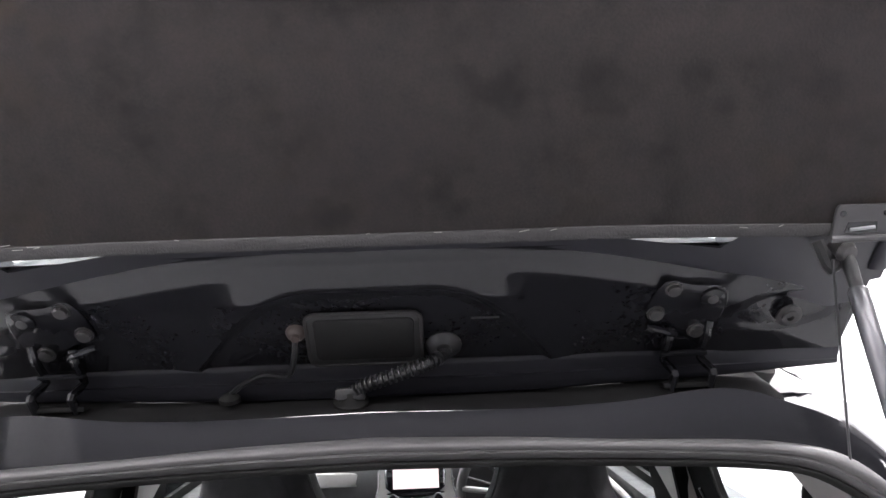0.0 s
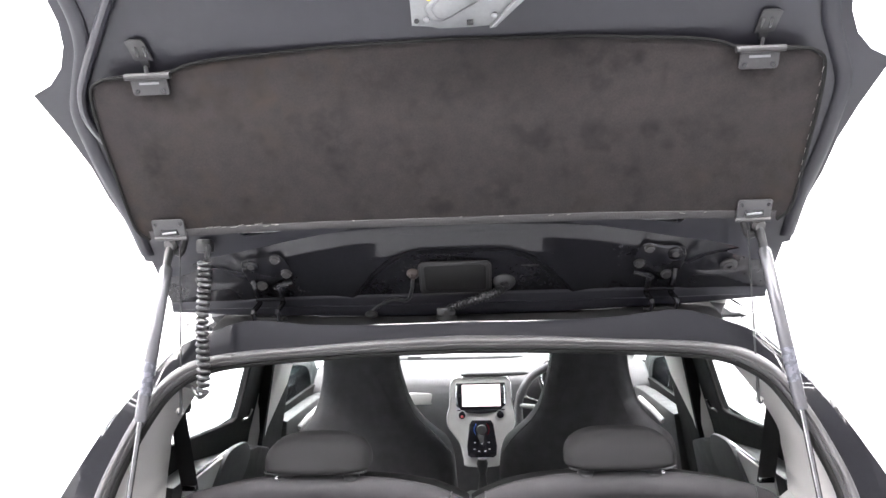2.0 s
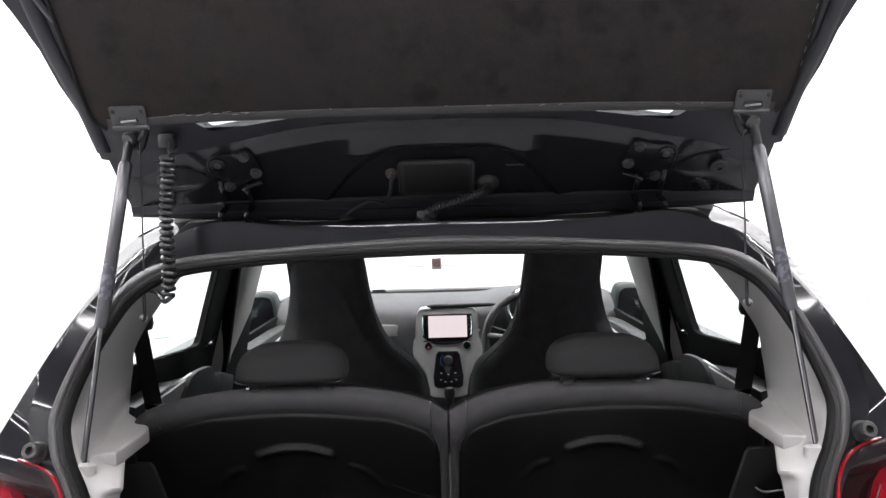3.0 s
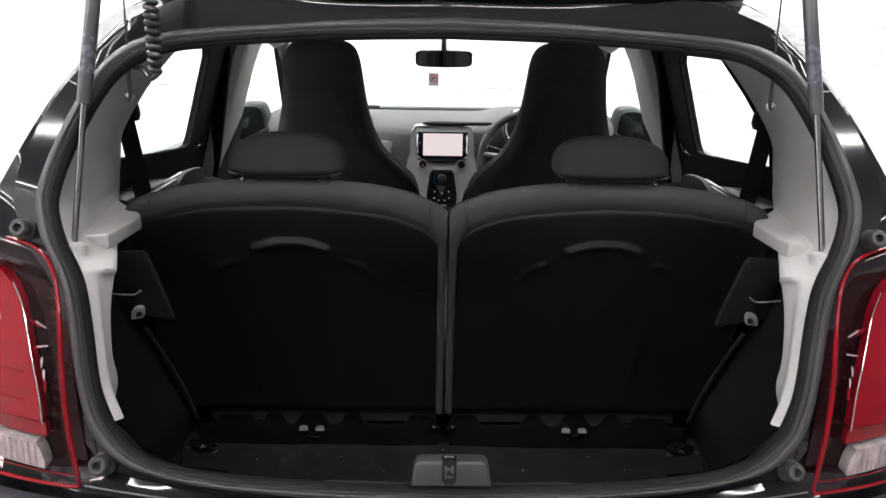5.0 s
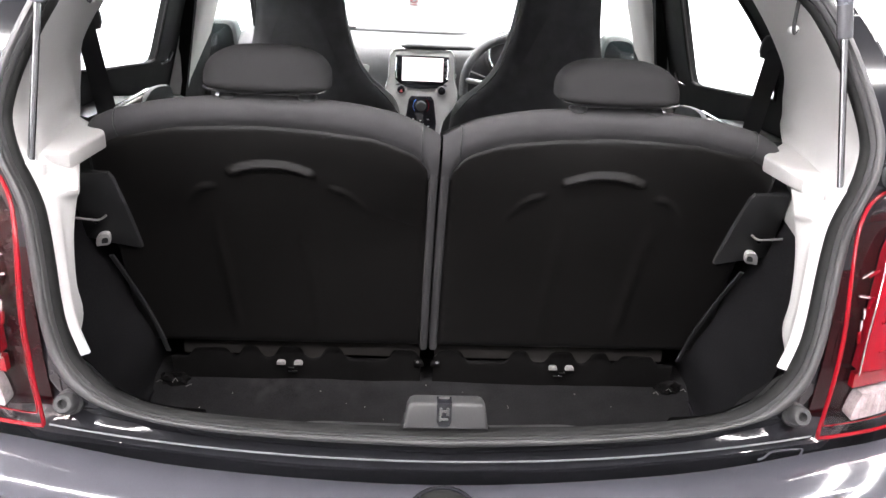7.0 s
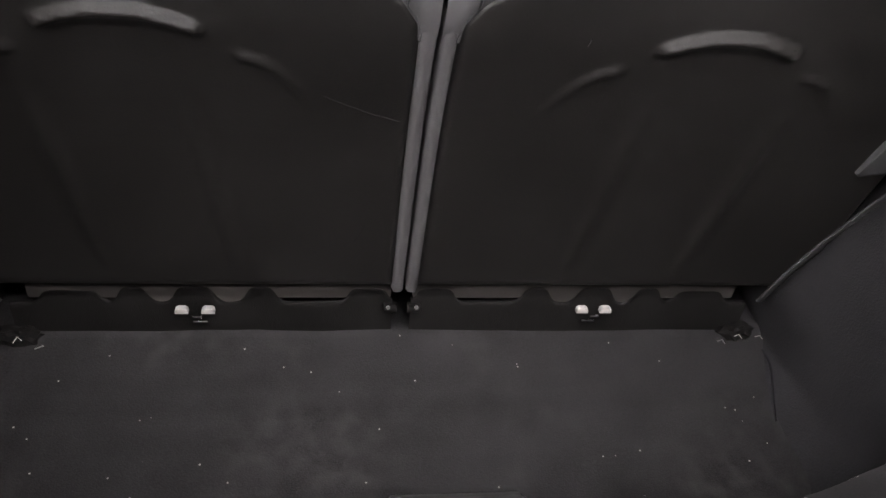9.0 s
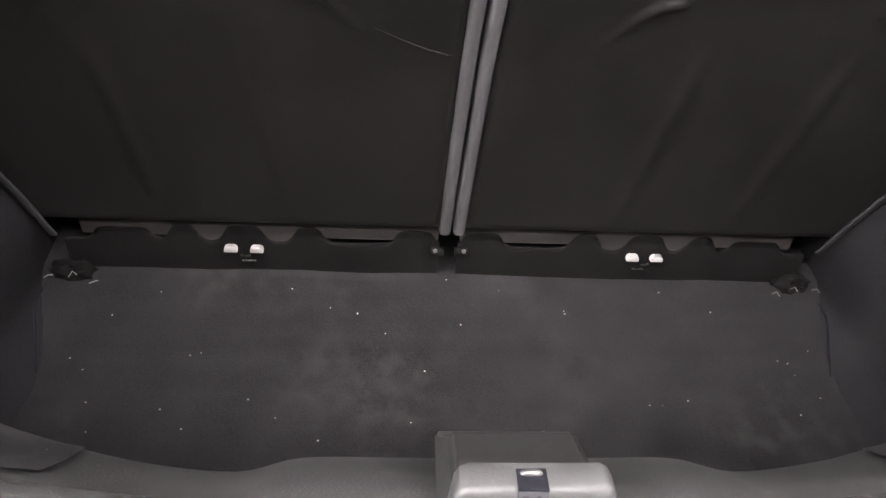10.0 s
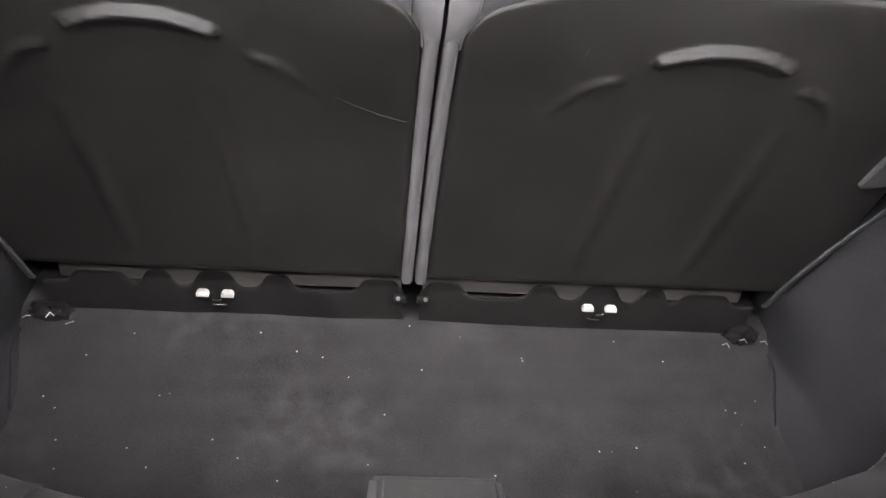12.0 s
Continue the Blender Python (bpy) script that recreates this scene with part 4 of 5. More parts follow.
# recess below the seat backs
# Near-black panel closes the view and carries the shade under the bench.
part("bulkhead", box((0, .455, .50), (1.1, .03, .22), 0.004), UNDERFELT, boot, "near-black panel standing in for shade behind the seat brackets")
for sx in (1, -1):
    rail = lambda u, v, w: Vector((u, .362 + w, v - .0135))
    span = lambda x0, x1: sorted((sx * x0, sx * x1))
    fix = part("seat_bracket", slab(rrect(*span(.014, .450), .553, .579, .003), rail, -0.002, 0.003), BRACKET, boot, "dull brown steel bracket strip under the bench")
    for x0, x1 in ((.198, .228), (.283, .308)):
        part("bracket_leg", slab(rrect(*span(x0, x1), .534, .556, .003), rail, -0.001, 0.003), BRACKET, fix)
    humps = ((.012, .074, .569), (.152, .200, .571), (.226, .286, .571), (.306, .352, .571), (.362, .442, .565))
    cols = []
    for x in np.linspace(.012, .474, 120):
        top = .545 + sum((zt - .545) * step_at(x, x0 + .005, .0032) * (1 - step_at(x, x1 - .005, .0032)) for x0, x1, zt in humps) + .0008 * noise.noise(Vector((x * 60, sx, 0)))
        lift = .0012 * noise.noise(Vector((x * 25, 2, sx)))
        prof = [(.470, .003), (.490, -.002), (.508, -.003 + lift), (.526, -.0032 + lift), (lerp(.526, top, .6), -.0036 + lift), (top - .004, -.0034), (top - .0012, -.0024), (top, -.0008), (top - .001, .003)]
        cols.append([rail(sx * x, v, w) for v, w in prof])
    part("felt_skirt", loft(cols, False), UNDERFELT, fix, "felt skirt with rounded humps, darkened for the shade there", 1.3)
    block = part("anchor", box((sx * .2565, .373, .508), (.05, .02, .028), 0.006), UNDERFELT, boot, "anchor block darkened for shade, with two pale pads")
    for dx in (-.016, .016):
        part("pad", slab([(-.008, -.003), (.008, -.003), (.0075, .002), (.0045, .0045), (-.0045, .0045), (-.0075, .002)], lambda u, v, w: Vector((sx * .2565 + dx + u, .352 + w, .5245 + v)), -.003, .006, .001), PALEPL, block, "pale anchor pad")
    part("clip", box((sx * .2565 + .002, .352, .5155), (.012, .004, .0035), 0.001), CHROME, block)
    part("clip", box((sx * .2565 - sx * .006, .351, .5085), (.018, .004, .003), 0.001), CHROME, block)
    hinge = part("seat_hinge", lathe([(.006, -.008), (.006, .008), (.004, .009), (0, .009)], aim((sx * .015, .350, .531), (sx, 0, 0)), 14), UNDERFELT, boot, "worn steel seat hinge")
    part("hinge_cap", lathe([(.0026, 0), (.0026, .002), (0, .002)], aim((sx * .018, .343, .537), (0, -1, .5)), 10), BOLT, hinge)
    bm = bmesh.new()
    bmesh.ops.create_icosphere(bm, subdivisions=3, radius=1)
    for v in bm.verts:
        k = 1 + .5 * noise.noise(v.co * 2.3 + Vector((sx, 2, 0)))
        v.co = Vector((sx * .470 + .026 * v.co.x * k, .356 + .016 * v.co.y * k, .484 + .014 * v.co.z * k))
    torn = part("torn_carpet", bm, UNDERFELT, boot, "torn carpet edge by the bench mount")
    for k in range(3):
        q = Vector((sx * (.436 + .026 * k), .334 + .006 * (k % 2), .484 + .004 * (k % 3)))
        part("thread", tube([q, q + Vector((sx * random.uniform(-.006, .01), random.uniform(-.008, .004), .006)), q + Vector((sx * .008, -.006, .001))], 0.0006, 5), THREAD, torn)

# ---------------- tailgate ----------------
gate = thing("tailgate", "open black glass tailgate seen from its inner side", "tailgate", (0, .2, 1.33))
GATE = [(0, -.012), (.25, -.02), (.45, -.034), (.506, -.041), (.508, -.01), (.511, .072), (.522, .074), (.524, .152), (.536, .21), (.541, .265), (.555, .32), (.578, .388), (.545, .405), (.52, .43),
        (.503, .462), (.496, .495), (.498, .526), (.505, .56), (.53, .61), (.55, .66), (.53, .72), (.40, .75), (0, .76)]
HOLE = [(0, .187), (.15, .177), (.225, .154), (.29, .141), (.338, .131), (.352, .142), (.42, .20), (.44, .33), (.41, .40), (.20, .425), (0, .430)]
OUTWARD = (0, -.735, -.678)


def bowed(outline, t0, t1, hole=None, bevel=0.0):
    """A sheet of the hatch, cut into strips so that it follows the hatch's bow."""
    bm = slab(outline, lambda u, v, w: Vector((u, v, w)), t0, t1, bevel, hole=hole)
    for k in range(-11, 12):
        bmesh.ops.bisect_plane(bm, geom=bm.verts[:] + bm.edges[:] + bm.faces[:], plane_co=(k * .05 + .0003, 0, 0), plane_no=(1, 0, 0))
    for v in bm.verts:
        v.co = HP(*v.co)
    return bm


def HV(x, s, d):
    """A point that stands d proud of the hatch's hinge edge."""
    return HP(x * (1 - .9 * d), s + .8 * d, d)


def low(x):
    return float(np.interp(abs(x), (0, .25, .45, .506), (-.004, -.010, -.024, -.030)))


def moulding(x, s):
    """Relief of the pressed metal along the hinge edge: a wishbone rib between a bowl and two pans."""
    a = abs(x)
    arc = .134 - .5 * a * a
    bowl_top = .108 - 6.7 * max(a - .055, 0) ** 2
    side = float(np.interp(s, (.0, .02, .05, .09, .126), (.196, .179, .153, .141, .138)))
    bowl = step_at(bowl_top - s, 0, .0026) * (1 - step_at(a, .186, .004))
    pan = step_at(arc - s, .002, .0026) * step_at(a, side, .008) * (1 - step_at(a, .368, .010))
    blob = 1 - step_at(((a - .425) / .062) ** 2 + ((s - .045) / .021) ** 2, 1, .12)
    rib = .003 + .24 * (min(arc - s, .030) if s < arc else arc - s)
    rib *= 1 - .45 * step_at(a, .36, .02)
    flat = max(pan, bowl)
    sunk = (.0045 + .03 * (s - .05)) if bowl >= pan else .0035
    d = rib * (1 - flat) + sunk * flat - .0022 * blob
    return d


def tailgate():
    part("shell", bowed(both(GATE), -0.016, 0.0, both(HOLE)), SATIN, gate, "satin black inner face of the tailgate glass")
    w = part("rear_window", bowed(both(HOLE), -0.012, -0.008), PANE, gate, "tinted rear window behind the shelf")
    w.visible_shadow = False
    rows = []
    for t in np.linspace(0, 1, 78):
        rows.append([HP(x, lerp(low(x) + .013, .150 - .1 * x * x, t), (.0028 + moulding(x, lerp(low(x) + .013, .150 - .1 * x * x, t))) * min(1, (1.001 - t) * 12)) for x in np.linspace(-.503, .503, 301)])
    part("moulded_panel", loft(rows, False), GLOSS, gate, "glossy black moulded metal along the hinge edge", 1.5).data.flip_normals()
    rows = []
    for dy, dz in ((0, .004), (.0, 0), (.001, -.005), (-.002, -.007), (.001, -.015), (.006, -.023), (.010, -.026), (.022, -.026)):
        rows.append([HP(x, low(x) + .002, .0125) + Vector((0, dy, dz)) * lerp(1, .25, (abs(x) / .503) ** 2) for x in np.linspace(-.503, .503, 61)])
    rows[:1] = [[HP(x, low(x) + up, d) for x in np.linspace(-.503, .503, 61)] for up, d in ((.0145, .002), (.0135, .0075), (.010, .0105))]
    part("edge_fold", loft(rows, False), SATIN, gate, "folded glossy edge of the tailgate", 1.0)
    rc = rrect(-.066, .048, .003, .073, .009)
    bl = part("brake_light_cover", slab(rc, HV, 0.004, 0.016, 0.003, 2), DARKPL, gate, "rectangular dark plastic cover of the brake light")
    part("rim", tube([HV(u, v, .0145) for u, v in rc + rc[:2]], 0.0022, 6, False), PIPING, bl)
    part("face", slab(rrect(-.059, .041, .010, .066, .006), HV, 0.0155, 0.0172, 0.0008), LATCHTOP, bl)
    for x, s, r, material in ((-.077, .052, .0105, GROMMET), (.070, .026, .0185, DARKPL)):
        part("grommet", lathe([(r, 0), (r, .004), (r * .8, .008), (r * .45, .010), (r * .4, .014), (0, .014)], aim(HV(x, s, .005), OUTWARD), 20), material, gate, "rubber grommet")
    for x in (.432, -.432):
        part("rubber_stop", lathe([(.0135, 0), (.0135, .003), (.009, .004), (.009, .006), (.004, .006), (.004, .002), (0, .002)], aim(HV(x, .035, .008), OUTWARD), 18), RUBBER, gate)
    part("maker_slot", box(HV(.112, .060, .009), (.028, .002, .002), 0.0), PIPING, gate)
    for sx in (1, -1):
        lip = [(.512, .09), (.514, .17), (.522, .25), (.524, .30), (.522, .36), (.500, .41), (.478, .455), (.470, .50), (.476, .55), (.495, .60), (.52, .66)]
        part("side_lip", tube([HP(sx * p.x, p.y, .002) for p in spline([(a, b, 0) for a, b in lip], 4)], 0.011, 10, flat=.28), SATIN, gate)
    loom = [(-.458, .285), (-.494, .31), (-.510, .35), (-.504, .39), (-.482, .430), (-.432, .503), (-.392, .557), (-.355, .597), (-.32, .632), (-.27, .69)]
    part("wiring_conduit", tube([HP(p.x, p.y, .005) for p in spline([(a, b, 0) for a, b in loom], 5)], 0.0085, 10, flat=.7), SATIN, gate, "dark grey wiring conduit")
    for sx in (1, -1):
        m = sx * .318
        h = part("hinge", slab(round2([(sx * a, b) for a, b in ((.276, .060), (.290, .094), (.318, .088), (.352, .082), (.360, .058), (.350, .022), (.330, .010), (.318, .022), (.300, .036), (.280, .042))], 3), HV, 0.004, 0.011, 0.002), PAINT, gate, "black steel tailgate hinge")
        part("hinge_boss", lathe([(.0125, 0), (.012, .004), (.007, .006), (0, .006)], aim(HV(sx * .341, .070, .010), OUTWARD), 18), PAINT, h)
        for x, s, r in ((.333, .025, .0075), (.286, .053, .0075), (.299, .084, .007), (.341, .070, .006)):
            part("bolt", lathe([(r * 1.25, 0), (r * 1.25, .002), (r, .002), (r * .92, .0055), (r * .4, .006), (0, .006)], aim(HV(sx * x, s, .011), OUTWARD), 10), BOLT, h, "zinc hinge bolt")
        for x, top in ((.306, .030), (.346, .036)):
            x = sx * x
            arm = [HV(x, top, .010), HV(x, .010, .018), HV(x, -.016, .016), Vector((x, .172, 1.330)), Vector((x, .176, 1.322)), Vector((x, .184, 1.312))]
            part("arm", tube(spline(arm, 3), 0.0046, 8), PAINT, h)
        part("cross_bar", tube([HV(sx * .302, -.006, .019), HV(sx * .350, -.008, .019)], 0.0036, 8), PAINT, h)
        part("foot", box((sx * .322, .186, 1.316), (.052, .018, .006), 0.002), RIBBED, h)
        part("link", tube(spline([HV(sx * .312, .020, .014), HV(sx * .300, .026, .017), HV(sx * .279, .034, .014)], 4), 0.0038, 8), PAINT, h)


tailgate()
lead = [HP(-.077, .052, .018), HP(-.080, .034, .024), HP(-.090, .008, .022), (-.112, .166, 1.344), (-.136, .176, 1.334), (-.150, .184, 1.324)]
washer = thing("washer_hose", "thin grey washer hose between roof and tailgate", "hose", (-.145, .18, 1.31))
part("hose", tube(spline(lead, 6), 0.0030, 8), CABLE, washer)
part("plug", lathe([(.011, 0), (.011, .004), (.007, .007), (.004, .009)], aim((-.151, .184, 1.317), (0, -.3, 1)), 14), RIBBED, washer)
loom_path = spline([(-.026, .172, 1.318), (-.016, .164, 1.328), (.008, .156, 1.336), (.036, .152, 1.345), (.058, .150, 1.353), HP(.070, .026, .018)], 10)
loom = thing("ribbed_conduit", "ribbed black wiring conduit from roof to tailgate", "cable", (-.02, .18, 1.31))
part("core", tube(loom_path, 0.0050, 8), CABLE, loom)
for k in range(4, len(loom_path) - 5, 2):
    d = loom_path[k + 1] - loom_path[k - 1]
    part("rib", lathe([(.0050, -.0015), (.0074, -.0008), (.0074, .0008), (.0050, .0015)], aim(loom_path[k], d), 12), CABLE, loom)
part("base_plug", lathe([(.018, 0), (.018, .006), (.012, .011), (.009, .018), (.006, .020)], aim((-.026, .176, 1.309), (0, -.45, 1)), 16), RIBBED, loom)
part("bracket", box((-.026, .166, 1.322), (.030, .010, .012), 0.002), DARKPL, loom)


# ---------------- wiper motor ----------------
wiper = thing("wiper_motor", "bare zinc rear wiper motor bolted inside the tailgate", "wiper motor", HP(.04, .52, 0))


def wiper_motor():
    plate = [(-.038, .541), (-.038, .497), (-.017, .495), (-.006, .492), (.033, .492), (.054, .493), (.060, .499), (.103, .541), (.100, .548), (.080, .549), (.067, .558), (.056, .567), (.038, .571), (.026, .563), (.019, .563), (.008, .573),
             (-.002, .575), (-.011, .570), (-.013, .560), (-.008, .550), (-.015, .543)]
    D = .040
    p = part("mounting_plate", slab(plate, HP, D - .003, D, 0.0008), STEEL, wiper, "stamped zinc plate")
    ov = [(-0.018, 0.510), (-0.020, 0.521), (-0.001, 0.540), (0.022, 0.555), (0.032, 0.555), (0.044, 0.548), (0.049, 0.537), (0.046, 0.528), (0.023, 0.515), (0.001, 0.503), (-0.012, 0.504)]
    part("gear_cover", slab(round2(ov, 4), HP, D - .001, D + .006, 0.0035, 3), STEEL, p, "raised pressed gearbox cover")
    part("cover_face", slab(round2([(lerp(.020, a, .80), lerp(.527, b, .80)) for a, b in ov], 4), HP, D + .0055, D + .008, 0.002, 2), STEEL, p)
    tab = [(.054, .493), (.061, .494), (.134, .563), (.130, .570), (.103, .546)]
    part("side_flange", slab(tab, HP, D - .014, D + .008, 0.0015), STEEL, p, "bright folded flange")
    arm = [(.112, .560), (.132, .566), (.150, .586), (.158, .602), (.150, .620), (.132, .622), (.118, .606), (.106, .590)]
    part("bracket_arm", slab(round2(arm, 3), HP, D - .012, D - .002, 0.003), STEEL, wiper, "cast bracket arm")
    part("spindle", lathe([(.017, 0), (.017, .010), (.014, .013), (.006, .013), (.005, .009), (0, .009)], aim(HP(.139, .604, D - .004), OUTWARD), 24), PALEPL, wiper, "pale plastic spindle bush")
    part("motor_can", tube([HP(.086, .552, .020), HP(.124, .590, .020)], 0.018, 14), BOLT, wiper, "dull grey motor body")
    part("bracket_arm", tube(spline([HP(.080, .560, .030), HP(.098, .588, .034), HP(.112, .610, .034)], 4), 0.006, 8, flat=.5), STEEL, wiper)
    for x, s in ((-.020, .504), (.060, .506), (.036, .562), (-.010, .541), (.086, .541)):
        part("bolt", lathe([(.0042, 0), (.0042, .003), (.002, .004), (0, .004)], aim(HP(x, s, D), OUTWARD), 8), STEEL, p)
    for x, s in ((-.032, .537), (.031, .4985)):
        part("square_hole", slab(rrect(x - .0038, x + .0038, s - .0035, s + .0035, .0006), HP, D - .001, D + .0005), PIANO, p)
    part("round_hole", lathe([(.0032, 0), (.0032, .0006), (0, .0006)], aim(HP(-.032, .503, D), OUTWARD), 12), PIANO, p)
    part("lug_hole", lathe([(.006, 0), (.006, .0006), (0, .0006)], aim(HP(.001, .564, D), OUTWARD), 14), PIANO, p)
    part("paint_dot", lathe([(.0028, 0), (.0028, .0006), (0, .0006)], aim(HP(-.016, .530, D), OUTWARD), 12), YELLOW, p)
    for x, s, r in ((.058, .541, .005), (.055, .528, .0035)):
        part("ink_stamp", lathe([(r, 0), (r, .0004), (0, .0004)], aim(HP(x, s, D), OUTWARD), 14), TEAL, p)
    part("plug_frame", tube([HP(*q, .036) for q in ((.056, .568), (.060, .588), (.074, .586), (.078, .572), (.067, .563), (.056, .568))], 0.0034, 8), PALEPL, wiper, "white plug frame")
    part("brush_holder", box(HP(.036, .586, .028), (.034, .010, .010), 0.002), COPPER, wiper, "brown brush holder")
    part("spring_rod", tube([HP(.022, .596, .032), HP(.085, .579, .032)], 0.0045, 10), CREAM, wiper)
    part("ground_strap", tube(spline([HP(0, .575, .032), HP(.022, .592, .038), HP(.046, .610, .042), (HP(.060, .603, .040)), HP(.066, .585, .038)], 5), 0.0042, 8, flat=.5), BOLT, wiper)
    part("connector", box(HP(-.024, .570, .028), (.024, .013, .015), 0.003), COPPER, wiper, "brown wiring connector")
    part("connector_collar", lathe([(.007, 0), (.007, .007), (.004, .008)], aim(HP(-.026, .572, .032), OUTWARD), 12), CREAM, wiper)
    for k, (dx, material) in enumerate(((0, CABLE), (.010, CABLE), (.036, BLUE))):
        part("lead", tube(spline([HP(-.026 + dx, .576, .030), HP(-.029 + dx, .61, .034), HP(-.036 + dx, .66, .02)], 5), (.0055, .0042, .003)[k], 8), material, wiper)


wiper_motor()

# ---------------- parcel shelf ----------------
shelf = thing("parcel_shelf", "dark felt parcel shelf clipped up under the tailgate", "parcel shelf", SP(0, .12))
EDGE = [(0, -.002), (.2, -.002), (.40, -.008), (.447, -.015), (.462, 0), (.467, .03), (.471, .09), (.475, .16), (.472, .208), (.455, .222), (.44, .2245), (.39, .227), (.361, .2295), (.34, .237), (.30, .243), (.16, .252), (0, .256)]


def parcel_shelf():
    line = both(EDGE)
    part("board", slab(line, SP, -0.016, 0.0, 0.003), FELT, shelf, "dark felt covered board, faintly stained brown")
    upper = [p for p in spline([(a, b, 0) for a, b in EDGE[3:]], 4)]
    rim = [SP(p.x, p.y, 0.001) for p in upper] + [SP(-p.x, p.y, 0.001) for p in upper[-2::-1]]
    part("edging", tube(rim, 0.0024, 8), RIBBED, shelf, "grey piped edge")
    bow = [(x, -.002 - .0065 * (max(abs(x) - .2, 0) / .24) ** 1.3) for x in np.linspace(-.445, .445, 19)]
    strip = [(x, s - .004) for x, s in bow] + [(x, s + .008) for x, s in bow[::-1]]
    part("front_strip", slab(strip, SP, -0.014, 0.0025, 0.002), PIPING, shelf, "grey folded edge strip")
    for k in range(17):
        x = random.uniform(-.4, .36) if k > 8 else -.36 + .012 * k
        s = random.uniform(.004, .008) - .0065 * (max(abs(x) - .2, 0) / .24) ** 1.3
        part("frayed_thread", tube([SP(x, s, .003), SP(x + random.uniform(.003, .012), s + random.uniform(-.001, .002), .0034)], 0.0003, 5), THREAD, shelf)
    for k in range(9):
        y = .05 + .018 * k
        part("frayed_thread", tube([SP(.4655 + .0005 * k, y, .004), SP(.4658 + .0006 * k, y + .007, .0045)], 0.0003, 5), THREAD, shelf)
    for sx in (1, -1):
        m = sx * .413
        c = part("lower_clip", slab(rrect(m - .0235, m + .0235, -.012, .019, .004), SP, 0.002, 0.006, 0.0012), GREYPL, shelf, "grey plastic shelf clip")
        part("bar", tube([SP(m - .0235, -.011, .005), SP(m + .0235, -.011, .005)], 0.0036, 10), GREYPL, c)
        part("slot", slab([(m - .014, -.005), (m + .014, -.005), (m + .012, .004), (m - .012, .004)], SP, 0.0056, 0.0066), PIANO, c)
        part("latch_bar", tube([SP(m - .010, -.002, .0075), SP(m + .010, 0, .0075)], 0.0016, 6), STEEL, c)
        for dx in (-.018, .018):
            part("pin", lathe([(.0026, 0), (.0026, .0006), (0, .0006)], aim(SP(m + dx, .012, .0062), (0, -.872, -.49)), 10), PIANO, c)
        m = sx * .389
        c = part("upper_clip", slab(rrect(m - .0245, m + .0245, .202, .227, .004), SP, 0.002, 0.006, 0.0012), GREYPL, shelf, "grey plastic strap clip")
        part("bar", tube([SP(m - .030, .2275, .006), SP(m + .030, .2275, .006)], 0.0045, 10), GREYPL, c)
        part("slot", slab([(m - .013, .2165), (m + .013, .2165), (m + .013, .2195), (m - .013, .2195)], SP, 0.0056, 0.0066), STEEL, c, "pale inner catch")
        for dx in (-.017, .017):
            part("pin", lathe([(.0026, 0), (.0026, .0006), (0, .0006)], aim(SP(m + dx, .208, .0062), (0, -.872, -.49)), 10), PIANO, c)
        q = sx * .396
        st = part("strap", slab([(q - .0125, .444), (q + .0125, .444), (q + sx * .005 + .013, .470), (q + sx * .003 + .008, .474), (q + sx * .003 - .008, .474), (q + sx * .005 - .013, .470)], HP, 0.004, 0.007, 0.001), DARKPL, shelf, "dark hook plate with two slots")
        part("neck", slab([(q - .004, .434), (q + .004, .434), (q + .006, .4445), (q - .006, .4445)], HP, 0.004, 0.0065), DARKPL, st)
        part("stem", tube([SP(m, .228, .006), HP(q, .436, .008)], 0.0026, 8), GREYPL, st)
        for dx in (-.0068, .0038):
            part("slot", slab([(q + dx, .450), (q + dx + .003, .450), (q + dx + .0035, .464), (q + dx + .0005, .464)], HP, 0.0068, 0.0076), PIANO, st)


parcel_shelf()


# ---------------- gas struts, cords, coiled cable ----------------
def strut(sx):
    t = thing("gas_strut", "grey gas strut holding the tailgate open", "gas strut", (sx * .50, 0, .98), "tailgate gas struts")
    a, b, c = Vector((sx * .452, .096, 1.44)), Vector((sx * .487, .050, 1.177)), Vector((sx * .502, -.001, .978))
    d = (b - a).normalized()
    body = part("cylinder", tube([a + d * .03, a + d * .034, b - d * .003, b], [.0070, .0094, .0094, .0085], 16), STRUT, t, "satin grey cylinder")
    part("end_cap", tube([a, a + d * .008, a + d * .03], [.0052, .0068, .0062], 12), DARKPL, t)
    part("rod", tube([b, c], 0.0042, 12), ROD, t, "polished steel rod")
    part("label", tube([b - d * .09, b - d * .04], .00955, 16, False), PRINT, t, "faint bluish printed label")
    part("ball_joint", lathe([(.008, -.006), (.011, 0), (.008, .008), (.004, .02)], aim(a - d * .004, (-sx * .2, .8, .4)), 14), BOLT, t)
    br = [HP(sx * .432, .135, .006), HP(sx * .440, .120, .03), a + Vector((0, .01, .008))]
    part("stay", tube(spline(br, 4), 0.006, 8), DARKPL, t)


strut(1)
strut(-1)
